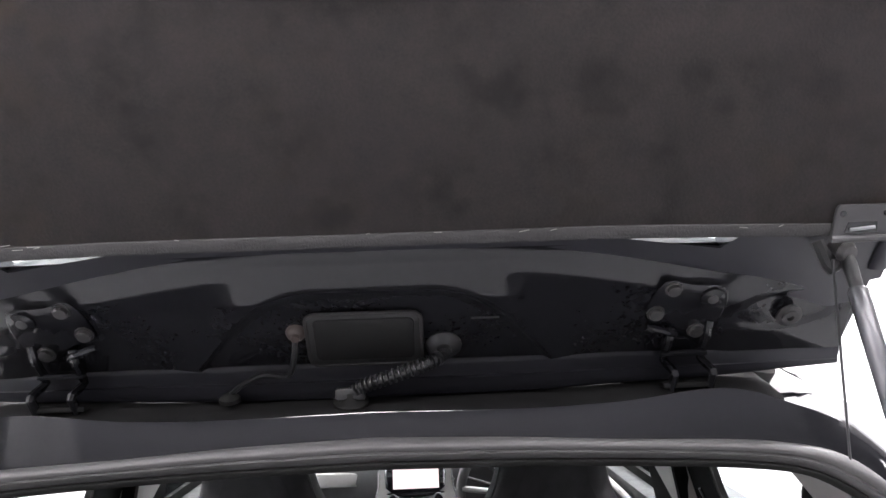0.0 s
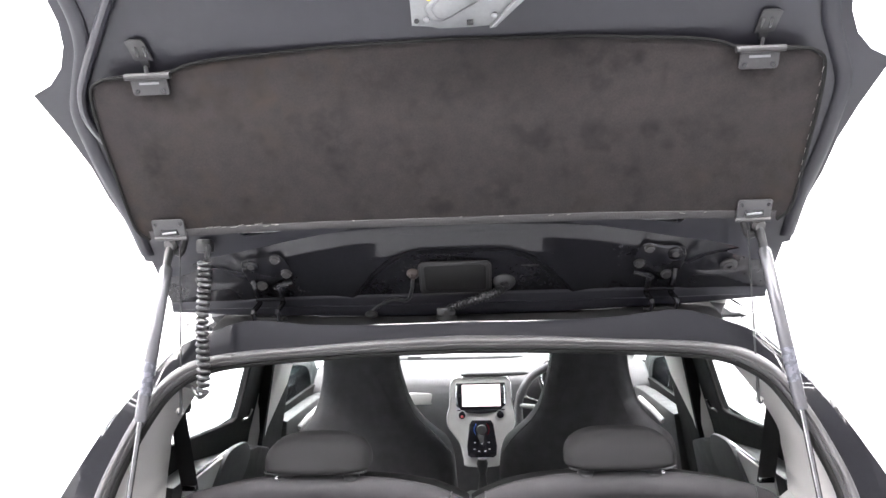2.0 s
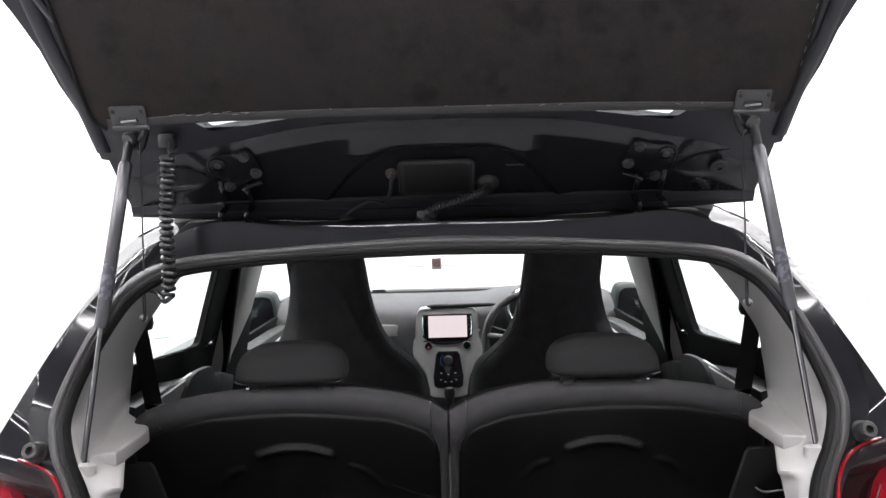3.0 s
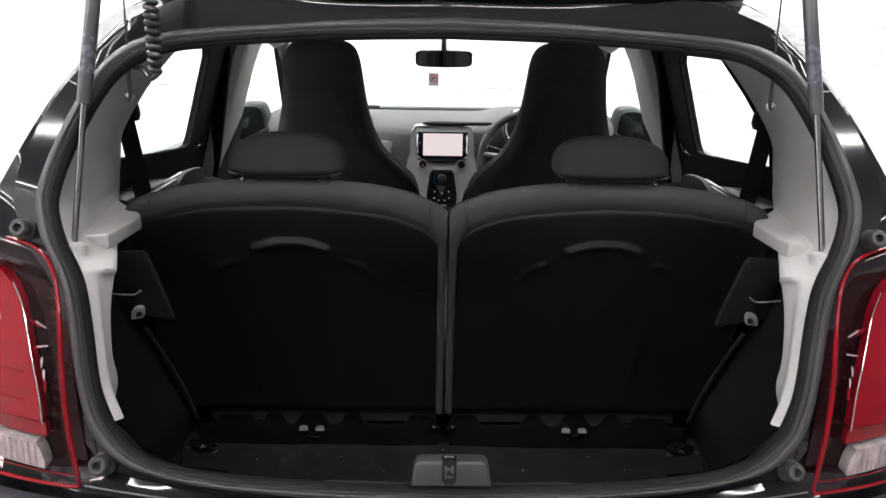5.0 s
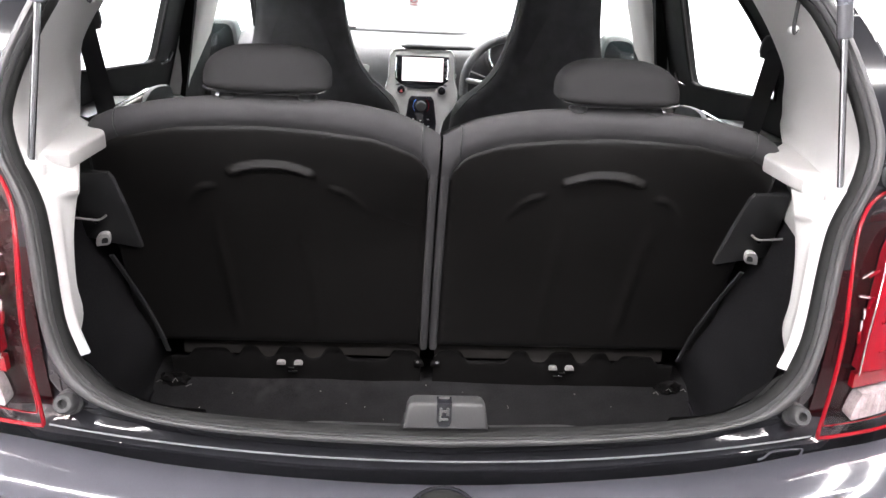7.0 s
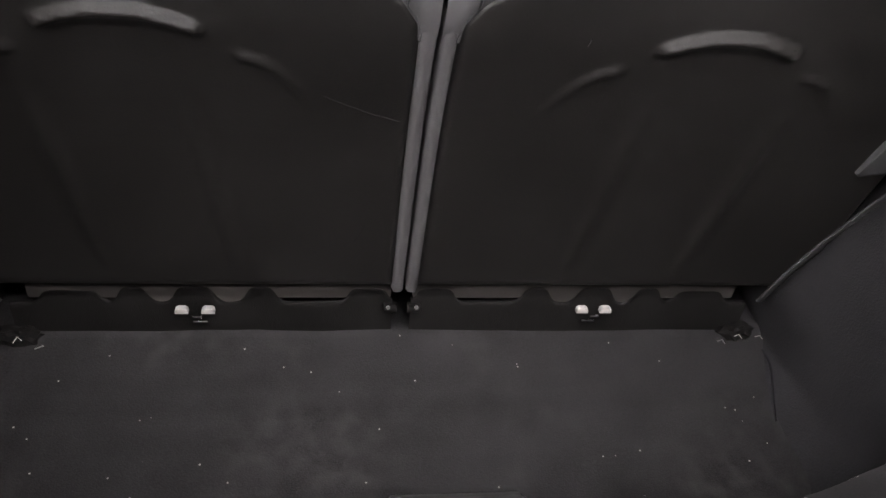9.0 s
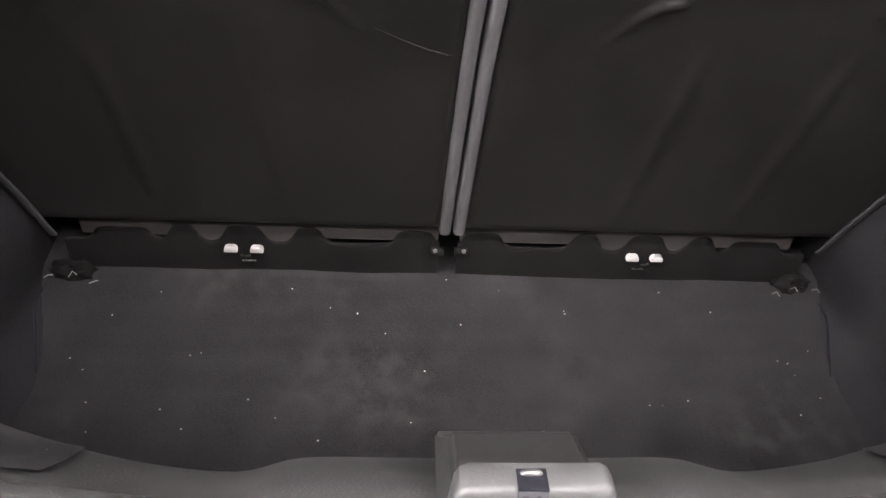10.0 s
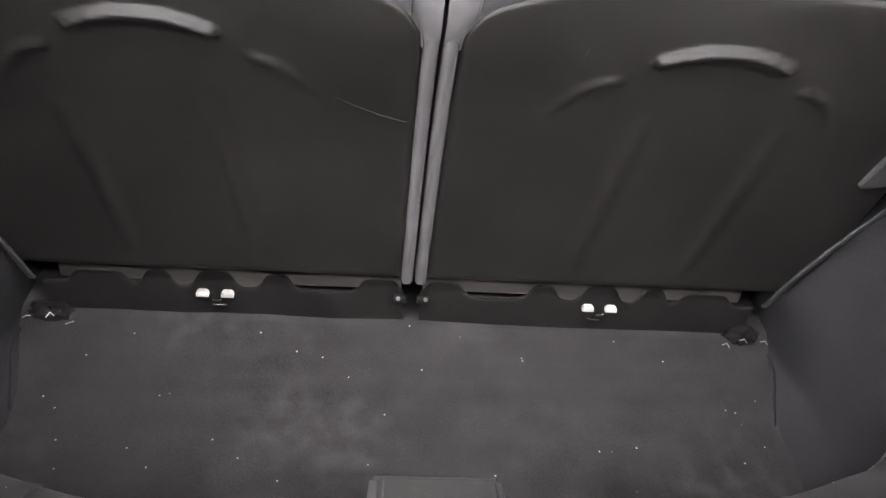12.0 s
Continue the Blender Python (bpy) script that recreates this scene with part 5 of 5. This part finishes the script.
for sx in (1, -1):
    c = thing("shelf_cord", "thin black parcel shelf cord hanging from the tailgate", "cord", (sx * .46, .12, 1.169), "parcel shelf cords")
    part("cord", tube([(sx * .432, .085, 1.437), (sx * .436, .090, 1.342), (sx * .441, .096, 1.242), (sx * .443, .098, 1.212)], 0.0013, 6), CABLE, c)
    part("toggle", tube(spline([(sx * .443, .098, 1.217), (sx * .4435, .099, 1.199), (sx * .444, .099, 1.184), (sx * .447, .100, 1.177), (sx * .450, .10, 1.182)], 4), 0.0026, 8), CABLE, c)
    part("peg", lathe([(.006, -.004), (.006, .008), (.003, .010), (0, .010)], aim((sx * .448, .108, 1.180), (-sx * .2, -1, .2)), 12), TRIM, c)

coil = thing("coiled_cable", "coiled black cable hanging beside the boot opening", "cable", (-.40, .06, 1.21))
N = 22
helix = []
for k in range(N * 14 + 1):
    t = k / (N * 14)
    a = 2 * math.pi * N * t
    wob = .0015 * math.sin(9 * t)
    helix.append(Vector((-.389 - .004 * t + wob + .0072 * math.cos(a), .070 - .012 * t + .0072 * math.sin(a), 1.417 - .198 * (t ** 1.10))))
part("coil", tube(helix, 0.0034, 8), CABLE, coil)
part("upper_lead", tube(spline([helix[0], (-.388, .082, 1.424), (-.392, .10, 1.437), (-.405, .112, 1.444)], 5), 0.0042, 8), CABLE, coil)
part("lower_lead", tube(spline([helix[-1], (-.396, .062, 1.211), (-.406, .075, 1.209), (-.422, .092, 1.220), (-.440, .105, 1.222)], 5), 0.0036, 8), CABLE, coil)
part("clip", box((-.402, .112, 1.440), (.024, .02, .022), 0.004), DARKPL, coil)


# ---------------- rear bench ----------------
PAN = [(0.016, 0.933), (0.019, 0.952), (0.033, 0.974), (0.045, 0.983), (0.078, 0.997), (0.1, 1.004), (0.18, 1.014), (0.25, 1.018), (0.3, 1.017), (0.375, 1.012), (0.405, 1.005), (0.46, 0.993), (0.49, 0.978), (0.507, 0.964), (0.515, 0.918)]
CROWN = [(.002, 1.005), (.02, 1.017), (.061, 1.036), (.12, 1.049), (.18, 1.055), (.25, 1.058), (.313, 1.055), (.36, 1.050), (.41, 1.042), (.46, 1.029), (.493, 1.014), (.51, .995)]


def away(p, line):
    """Distance of a point from a line of points."""
    best = 9.0
    for a, b in zip(line, line[1:]):
        ab = b - a
        t = max(0.0, min(1.0, (p - a).dot(ab) / ab.length_squared))
        best = min(best, (p - a - ab * t).length)
    return best


def rear_bench(sx):
    t = thing("rear_bench", "folding rear bench half with black plastic rear shell", "rear bench", (sx * .26, .36, .50), "rear bench halves")
    up = [(.002, .560)] + [(a, b - .060) for a, b in CROWN] + [(.515, .90), (.520, .62), (.50, .560)]
    part("upholstery", slab([(sx * a, b) for a, b in up], lambda u, v, w: BP(u, v, w), -0.12, -0.032, 0.016, 4), FABRIC, t, "black woven upholstery")
    rings = []
    for p in spline([(a, b, 0) for a, b in CROWN], 4):
        edge = float(np.interp(p.x, [a for a, b in PAN], [b for a, b in PAN]))
        lowest = min(edge - .006, p.y - .03)
        r = [BP(sx * p.x, lowest, .003), BP(sx * p.x, lerp(lowest, p.y, .35), .0085), BP(sx * p.x, lerp(lowest, p.y, .7), .006)]
        top = BP(sx * p.x, p.y - .004, -.006)
        r += [top, top + Vector((0, .012, .0006)), top + Vector((0, .03, -.0055)), top + Vector((0, .055, -.020)), top + Vector((0, .08, -.045)), top + Vector((0, .11, -.08))]
        rings.append(spline(r, 3))
    crown = part("crown", loft(rings, False), FABRIC2, t, "charcoal fabric over the top edge", 1.2)
    for u in (5, len(rings) - 9):
        part("seam", tube([q + Vector((0, -.0004, .0004)) for q in rings[u][1:18]], 0.0011, 6), DARKPL, crown)
    strip = [[BP(sx * x, h, d) for h in np.linspace(.572, .965, 14)] for x, d in ((.0012, -.02), (.0016, .002), (.004, .0065), (.009, .0075), (.014, .0065), (.0165, -.002))]
    part("side_welt", loft(strip, False), FABRIC2, t, "charcoal fabric strip along the inner edge", 1.2)
    c = sx * .252
    arcs = [spline([Vector((c - .058, .938, 0)), Vector((c - .03, .948, 0)), Vector((c, .951, 0)), Vector((c + .03, .948, 0)), Vector((c + .058, .938, 0))], 3)]
    for q in (-1, 1):
        arcs.append(spline([Vector((c + q * .09, .912, 0)), Vector((c + q * .108, .906, 0)), Vector((c + q * .122, .893, 0)), Vector((c + q * .137, .873, 0)), Vector((c + q * .149, .852, 0))], 3))
    rows = []
    px, pz = [a for a, b in PAN], [b for a, b in PAN]
    xs = np.concatenate((np.linspace(.016, .06, 14)[:-1], np.linspace(.06, .47, 95)[:-1], np.linspace(.47, .515, 14)))
    for x in xs:
        top = float(np.interp(x, px, pz))
        col = []
        for f in np.linspace(0, 1, 90):
            h = lerp(.578, top, f ** .85)
            P = Vector((sx * x, h, 0))
            d = .006
            if h > .84:
                a0, a1 = away(P, arcs[0]), min(away(P, arcs[1]), away(P, arcs[2]))
                fade = min(1.0, max(0.0, (h - .855) / .05))
                d += .0072 * math.exp(-(a0 / .0050) ** 4) + .0042 * fade * math.exp(-(a1 / .0040) ** 2)
            for at in (.200, .342):
                d += .0042 * math.exp(-((x - at - .05 * (h - .72)) / .0095) ** 2) * max(0.0, min(1.0, (h - .60) / .06, (.875 - h) / .07))
            rim = min(x - .016, .515 - x, top - h, h - .578)
            d -= .006 * math.exp(-rim / .0025)
            col.append(BP(sx * x, h, d))
        rows.append(col)
    panel = part("back_panel", loft(rows, False), BLACKPL, t, "plain black plastic back panel, lightly scratched", 1.5)
    # Highlight along the panel's edge, drawn as a paler grey line.
    line = [BP(sx * p.x, p.y + .0015, .004) for p in spline([(a, b, 0) for a, b in PAN], 4)]
    part("panel_edge_highlight", tube(line, 0.0017, 6), GREYPL, panel)
    if sx < 0:
        part("scratch", tube([BP(x, h, .0062) for x, h in ((-.095, .870), (-.075, .860), (-.05, .849), (-.025, .842))], 0.00018, 5), PIPING, panel, "pale scratch")
        part("scratch", tube([BP(x, h, .0062) for x, h in ((-.053, .692), (-.056, .682), (-.064, .664))], 0.00025, 5), PIPING, panel)
    else:
        part("scratch", tube([BP(x, h, .0062) for x, h in ((.126, .937), (.127, .945))], 0.00045, 5), GREYPL, panel)
    cp = [(.484, .922), (.489, .931), (.547, .931), (.556, .868), (.556, .806), (.536, .800), (.476, .786), (.471, .790)]
    lay = lambda u, v, w: BP(u, v, .012 - w)
    catch = part("catch_cover", slab([(sx * a, b) for a, b in cp], lay, 0, 0.05, 0.004), DARKPL, t, "black plastic cover of the release catch")
    part("wire_handle", tube(spline([lay(sx * .566, .856, -.012), lay(sx * .545, .855, -.014), lay(sx * .520, .854, -.014), lay(sx * .508, .860, -.010)], 4), 0.0020, 8), PALEPL, catch, "bent steel wire handle")
    part("catch_slot", slab(rrect(*sorted((sx * .500, sx * .536)), .836, .848, .003), lay, -.0012, .002), PIANO, catch)
    tab = round2([(.514, .822), (.517, .804), (.531, .800), (.539, .800), (.535, .815), (.526, .823)], 3)
    pull = part("pull_tab", slab([(sx * a, b) for a, b in tab], lay, -0.012, -0.002, 0.002), TRIM, catch, "pale grey pull tab")
    part("tab_hole", slab([(sx * (.522 + (a - .525) * .45), .812 + (b - .812) * .45) for a, b in tab], lay, -0.0126, -0.0118), DARKPL, catch)
    # headrest
    hx = sx * .2465
    dome = [(-.088, 1.076), (-.084, 1.068), (-.060, 1.063), (0, 1.061), (.060, 1.063), (.084, 1.068), (.088, 1.076), (.0845, 1.096), (.067, 1.1125), (.033, 1.121), (-.033, 1.121), (-.067, 1.1125), (-.0845, 1.096)]
    pts = round2(dome, 4)
    rr = []
    ends = (-1, -.992, -.96, -.89, -.75, -.5, -.2, .1, .4, .65, .82, .93, .98, 1)
    for q in ends:
        f = max(.03, (1 - abs(q) ** 3.4) ** (1 / 3.4))
        rr.append([Vector((hx + u * f, .188 + .045 * q + .25 * ((v - 1.084) * f - .006), 1.084 + (v - 1.084) * f)) for u, v in pts])
    hd = part("headrest", loft(rr, True, True), FABRIC, t, "low black fabric headrest", 1.2)
    seam = [Vector((hx + .083 * math.cos(q), .150 + .02 * (1 - abs(math.cos(q))), 1.070 - .010 * math.sin(q))) for q in np.linspace(0, math.pi, 21)]
    part("seam", tube(seam, 0.0014, 6), DARKPL, hd)
    for dx in (-.055, .055):
        part("guide", lathe([(.014, 0), (.014, .004), (.010, .008), (.006, .008), (.006, .02)], aim((hx + dx, .172, 1.052), (0, -.1, 1)), 16), DARKPL, hd, "black plastic headrest guide")
        part("post", tube([(hx + dx, .174, 1.045), (hx + dx, .180, 1.085)], 0.005, 10), CHROME, hd)
    part("release", box((hx + sx * .066, .160, 1.057), (.006, .006, .004), 0.0015), CHROME, hd)
    part("cushion", box((sx * .27, .72, .46), (.52, .48, .14), 0.04, 3), FABRIC, t, "black seat cushion")


rear_bench(1)
rear_bench(-1)
for sx in (1, -1):
    b = thing("rear_seat_belt", "black rear seat belt coming down from the pillar", "seat belt", (sx * .58, .45, .96), "rear seat belts")
    rows = [[Vector((sx * (lerp(.607, .567, t) + w), lerp(.47, .43, t) - .2 * w, lerp(1.118, .955, t))) for w in (-.016, -.008, 0, .008, .016)] for t in np.linspace(0, 1, 8)]
    bm = loft(rows, False)
    bmesh.ops.solidify(bm, geom=bm.faces[:], thickness=0.002)
    part("webbing", bm, RUBBER, b)
    part("guide", slab(round2([(-.026, -.016), (.026, -.016), (.022, .022), (-.022, .022)], 3), lambda u, v, w, sx=sx: Vector((sx * (.609 + u), .472 + w, 1.118 + v)), 0, 0.012, 0.003), DARKPL, b)
    part("buckle_tongue", box((sx * .567, .428, .960), (.03, .006, .012), 0.002), CHROME, b)


# ---------------- front seats ----------------
def front_seat(sx):
    c = sx * .3135
    t = thing("front_seat", "black fabric front seat with built-in headrest", "car seat", (c, 1.1, .28), "front seats")
    half = [(0, 1.246), (.05, 1.244), (.080, 1.230), (.095, 1.198), (.102, 1.148), (.110, 1.088), (.124, 1.028), (.142, 0.980), (.172, 0.938), (.205, 0.908), (.235, 0.878), (.25, 0.808), (.252, 0.608), (.245, 0.428), (0, 0.408)]
    line = both(half)
    pts = [(p.x, p.y) for p in spline([(a, b, 0) for a, b in line], 3, True)]
    rr = []
    for k in range(15):
        q = math.pi * k / 14
        f = math.sin(q) ** 0.42 if 0 < k < 14 else .3
        off = -.075 * math.cos(q)
        ring_ = []
        for u, v in pts:
            iu = u * lerp(.55, 1, f)
            iv = .80 + (v - .80) * lerp(.86, 1, f)
            ring_.append(Vector((c + iu, 1.075 - .25 * (iv - 1.0) + off * (1.0 if v < 1.0 else 0.8), iv)))
        rr.append(ring_)
    b = part("backrest", loft(rr, True, True), SEATFAB, t, "black fabric back with built-in headrest, in a lighter lit tone", 1.2)
    part("seat_cushion", box((c, 1.36, .45), (.50, .52, .16), 0.05, 3), SEATFAB, t, "black fabric cushion in a lighter lit tone")
    part("seat_base", box((c, 1.36, .33), (.44, .46, .12), 0.01), DARKPL, t)
    inner = [Vector((c - sx * (u + .004), 1.004 - .25 * (v - 1.0), v)) for u, v in ((.098, 1.17), (.108, 1.09), (.126, 1.015), (.150, .963), (.205, .905), (.238, .86))]
    part("seam", tube(spline(inner, 5), 0.0016, 6), DARKPL, b)


front_seat(1)
front_seat(-1)

# ---------------- dashboard ----------------
dash = thing("dashboard", "dark grey dashboard with silver centre console", "dashboard", (0, 2.2, .28))


def dashboard():
    prof = [(2.52, .90), (2.40, .925), (2.25, .928), (2.16, .918), (2.10, .895), (2.075, .86), (2.07, .80), (2.10, .70), (2.16, .60), (2.2, .30)]
    rows = []
    for y, z in prof:
        r = []
        for x in np.linspace(-.70, .70, 41):
            pod = .030 * math.exp(-((x - .335) / .13) ** 4) * math.exp(-((z - .91) / .06) ** 2)
            r.append(Vector((x, y - 1.2 * pod - .05 * math.exp(-(x / .2) ** 4) * (1 if z < .9 else .3), z + pod * .9)))
        rows.append(r)
    part("dash_top", loft(rows, False), DASH, dash, "dark grey grained dash moulding", 1.2)
    part("trim_strip", slab([(-.68, .79), (-.13, .79), (-.13, .835), (-.68, .845)], lambda u, v, w: Vector((u, 2.062 + w, v)), -0.01, 0.02, 0.006), SILVER, dash, "pale silver trim strip")
    part("cowl", box((0, 2.47, .922), (1.2, .07, .016), 0.005), DARKPL, dash, "black strip at the foot of the windscreen")
    part("defrost_vent", box((-.30, 2.42, .935), (.06, .02, .012), 0.003), DARKPL, dash)
    part("front_bulkhead", box((0, 2.56, .60), (1.36, .04, .62), 0.01), DARKPL, dash)
    C = lambda u, v, w: Vector((.004 + u, 2.0 + .22 * (v - .8) - w, v))
    con = [(-.085, .905), (.085, .905), (.115, .893), (.125, .865), (.128, .80), (.140, .755), (.136, .715), (.112, .68), (.088, .645), (.075, .59), (.06, .56), (-.06, .56), (-.075, .59), (-.088, .645), (-.112, .68),
           (-.136, .715), (-.140, .755), (-.128, .80), (-.125, .865), (-.115, .893)]
    k = part("centre_console", slab(round2(con, 3), C, -0.08, 0.0, 0.010, 3), SILVER, dash, "silver plastic centre console")
    bez = [(-.100, .882), (.100, .882), (.104, .84), (.100, .795), (.080, .779), (-.080, .779), (-.100, .795), (-.104, .84)]
    part("screen_surround", slab(bez, C, 0.0, 0.006, 0.003), PIANO, k, "piano black screen surround")
    part("display", slab([(-.075, .792), (.079, .792), (.079, .876), (-.075, .876)], C, 0.0062, 0.0075), SCREEN, k, "lit white and pink touchscreen")
    for sx in (-1, 1):
        part("chrome_strip", tube([C(sx * .096, .80, .007), C(sx * .099, .84, .008), C(sx * .096, .873, .007)], 0.003, 6), CHROME, k)
        part("knob_recess", lathe([(.022, 0), (.022, .004), (.017, .005), (.016, .001), (0, .001)], aim(C(sx * .0765, .757, .0), (0, -1, .2)), 22), SILVER, k)
        part("knob", lathe([(.014, 0), (.014, .012), (.010, .014), (0, .014)], aim(C(sx * .0765, .757, .001), (0, -1, .2)), 18), PIANO, k, "black round button")
    part("warning_mark", slab([(-.0825, .752), (-.0705, .752), (-.0765, .762)], C, 0.0148, 0.0158), REDINK, k, "small red warning triangle")
    for v in (.858, .836, .814):
        part("side_button", slab(rrect(.0835, .0945, v - .008, v + .008, .002), C, 0.006, 0.0085, 0.0008), DARKPL, k, "small black key beside the screen")
    part("screen_chin", slab(round2([(-.092, .7795), (.092, .7795), (.060, .768), (0, .763), (-.060, .768)], 3), C, 0.0005, 0.005, 0.0015), PIANO, k, "black lower lip of the screen surround")
    # Highlight round the console's rounded edge, added as a chrome line.
    edge = [C(u, v, .0015) for u, v in round2([(lerp(0, a, .985), lerp(.75, b, .985)) for a, b in con], 3) if v > .70]
    cut = max(range(len(edge)), key=lambda i: (edge[i] - edge[i - 1]).length)
    part("console_highlight", tube(edge[cut:] + edge[:cut], 0.0022, 6), CHROME, k, "chrome line standing in for the highlight on the console edge")
    part("vent_knob", lathe([(.004, 0), (.004, .012), (.0075, .016), (.0075, .024), (0, .027)], aim((.126, 2.03, .812), (.15, -1, .1)), 14), CHROME, dash, "bright knob of an air vent")
    # Dark rod added where the dash top shows a shadow band.
    lip = [Vector((x, 2.045 - .02 * math.exp(-(x / .16) ** 4), .914 - .004 * abs(x - .05))) for x in np.linspace(-.075, .20, 15)]
    part("dash_shadow_band", tube(lip, [.003] + [.009] * 13 + [.003], 10), DARKPL, dash, "dark lip standing in for the shadow band above the console")
    hv = [(-.038, .738), (.038, .738), (.048, .724), (.060, .64), (.057, .605), (.044, .597), (-.044, .597), (-.057, .605), (-.060, .64), (-.048, .724)]
    pnl = part("heater_panel", slab(hv, C, 0.0, 0.010, 0.004), PIANO, k, "black heater control panel")
    part("dial", lathe([(.020, 0), (.020, .010), (.015, .014), (0, .014)], aim(C(0, .703, .010), (0, -1, .2)), 22), DARKPL, pnl)
    for u, v in ((-.028, .655), (.028, .655), (-.03, .63), (.03, .63), (0, .65), (-.012, .622), (.012, .622)):
        part("button_mark", box(C(u, v, .0105), (.007, .001, .003), 0), STICKER, pnl)
    for sx, material in ((-1, BLUE), (1, REDRIM)):
        arc = [C(sx * .030 * math.cos(a), .703 + .030 * math.sin(a), .0108) for a in np.linspace(-.7, .9, 9)]
        part("temperature_arc", tube(arc, 0.0008, 6), material, pnl, "cold side of the dial scale" if sx < 0 else "warm side of the dial scale")
    part("gear_knob", lathe([(.012, 0), (.018, .02), (.021, .04), (.016, .055), (0, .058)], pose(.006, 1.72, .60), 18), DARKPL, dash, "black gear knob")
    part("gear_collar", lathe([(.019, 0), (.020, .006), (.016, .010)], pose(.006, 1.72, .632), 18), CHROME, dash)
    part("gear_gaiter", lathe([(.06, 0), (.045, .05), (.02, .13), (.010, .20)], pose(.006, 1.72, .41), 18), DARKPL, dash)
    part("tunnel", box((0, 1.55, .36), (.16, 1.1, .14), 0.03), DARKPL, dash)


dashboard()
wheel = thing("steering_wheel", "dark steering wheel with grey rim and silver spokes", "steering wheel", (.325, 1.78, .82))


def steering_wheel():
    m = aim((.325, 1.765, .815), (0, -.91, .41), (0, 0, 1))
    rim = [m @ Vector((.18 * math.cos(a), .18 * math.sin(a), 0)) for a in np.linspace(0, 2 * math.pi, 49)]
    part("rim", tube(rim, 0.0155, 12, False), DASH, wheel, "dark grey padded rim")
    part("hub", lathe([(.065, -.03), (.065, .0), (.05, .018), (0, .022)], m, 24), DARKPL, wheel)
    for a in (8, 172, 270):
        q = radians(a)
        part("spoke", tube([m @ Vector((.05 * math.cos(q), .05 * math.sin(q), .0)), m @ Vector((.175 * math.cos(q), .175 * math.sin(q), 0))], 0.018, 8, flat=.5), SILVER, wheel)
    for sx in (-1, 1):
        part("spoke_button", box((0, 0, 0), (.022, .014, .006), 0.002, m=m @ pose(sx * .085, .004, .014)), PIANO, wheel, "black switch on the spoke")
    part("stalk", tube([m @ Vector((-.05, .03, -.05)), m @ Vector((-.155, .065, -.045))], [.007, .005], 8), DARKPL, wheel, "black column stalk")
    part("column", tube([m @ Vector((0, 0, -.02)), (.325, 2.08, .70)], 0.045, 14), DARKPL, wheel)
    g = aim((.325, 1.985, .905), (0, -.95, .3))
    d = part("instrument_pod", lathe([(.085, -.06), (.085, 0), (.078, .004), (.074, -.01), (0, -.012)], g, 28), DARKPL, wheel, "round instrument pod")
    part("dial_ring", tube([g @ Vector((.076 * math.cos(a), .076 * math.sin(a), .004)) for a in np.linspace(0, 2 * math.pi, 33)], 0.004, 6, False), CHROME, d)
    part("dial_light", box((.325, 1.978, .895), (.03, .004, .03), 0.002), GREYPL, d)


steering_wheel()
mirror = thing("rear_view_mirror", "black interior rear view mirror under the windscreen header", "mirror", (.003, 1.76, 1.2))
mf = lambda u, v, w: Vector((.003 + u, 1.755 + w - .30 * v, 1.171 + v))
shape = round2([(-.095, -.022), (-.06, -.029), (.06, -.029), (.095, -.022), (.099, 0), (.094, .024), (.05, .029), (-.05, .029), (-.094, .024), (-.099, 0)], 3)
part("housing", slab(shape, mf, -0.008, 0.022, 0.006), PIANO, mirror)
part("glass", slab([(u * .92, v * .84) for u, v in shape], mf, -0.011, -0.0075), MIRROR, mirror, "silvered glass")
part("stalk", tube([(.003, 1.775, 1.19), (.003, 1.80, 1.235), (.003, 1.79, 1.262)], 0.010, 10), PIANO, mirror)
part("overhead_console", box((.003, 1.68, 1.262), (.24, .14, .022), 0.009), LINER, mirror, "pale grey overhead console")
for sx in (1, -1):
    v = thing("sun_visor", "pale grey folded sun visor", "sun visor", (sx * .36, 1.66, 1.27), "sun visors")
    part("flap", box((sx * .36, 1.64, 1.262), (.38, .15, .016), 0.006), LINER, v)


# ---------------- blocks of the bright walls ----------------
def blocks(name, z0, z1, u0, u1):
    w, a, d, out, n = WALLS[name]
    L, H = .445, .218
    bm = box((0, 0, 0), (L - .006, .012, H - .006), 0.002, 1)
    finish(bm)
    me = bpy.data.meshes.new("block")
    bm.to_mesh(me)
    bm.free()
    me.materials.append(WALL)
    turn = math.atan2(d.y, d.x)
    r = int(z0 / H)
    while (r + 1) * H <= z1:
        off = (r % 2) * L / 2
        k = int(u0 / L)
        while (k + 1) * L + off <= min(u1, n):
            u = (k + .5) * L + off
            if u - L / 2 > u0 - .01:
                ob = new("block", me)
                ob.parent = w
                p = a + d * u + out * 0.0055
                ob.matrix_local = Matrix.Translation((p.x, p.y, (r + .5) * H)) @ Matrix.Rotation(turn + random.uniform(-.002, .002), 4, "Z")
            k += 1
        r += 1


blocks("wall_north", 0.0, 3.3, 0, 4)
blocks("wall_northeast", 0.0, 3.3, 0, 3)
blocks("wall_northwest", 0.0, 3.3, 0, 3)
blocks("wall_east", 0.0, 2.8, 0, 3.45)
blocks("wall_west", 0.0, 2.8, 0, 3.45)
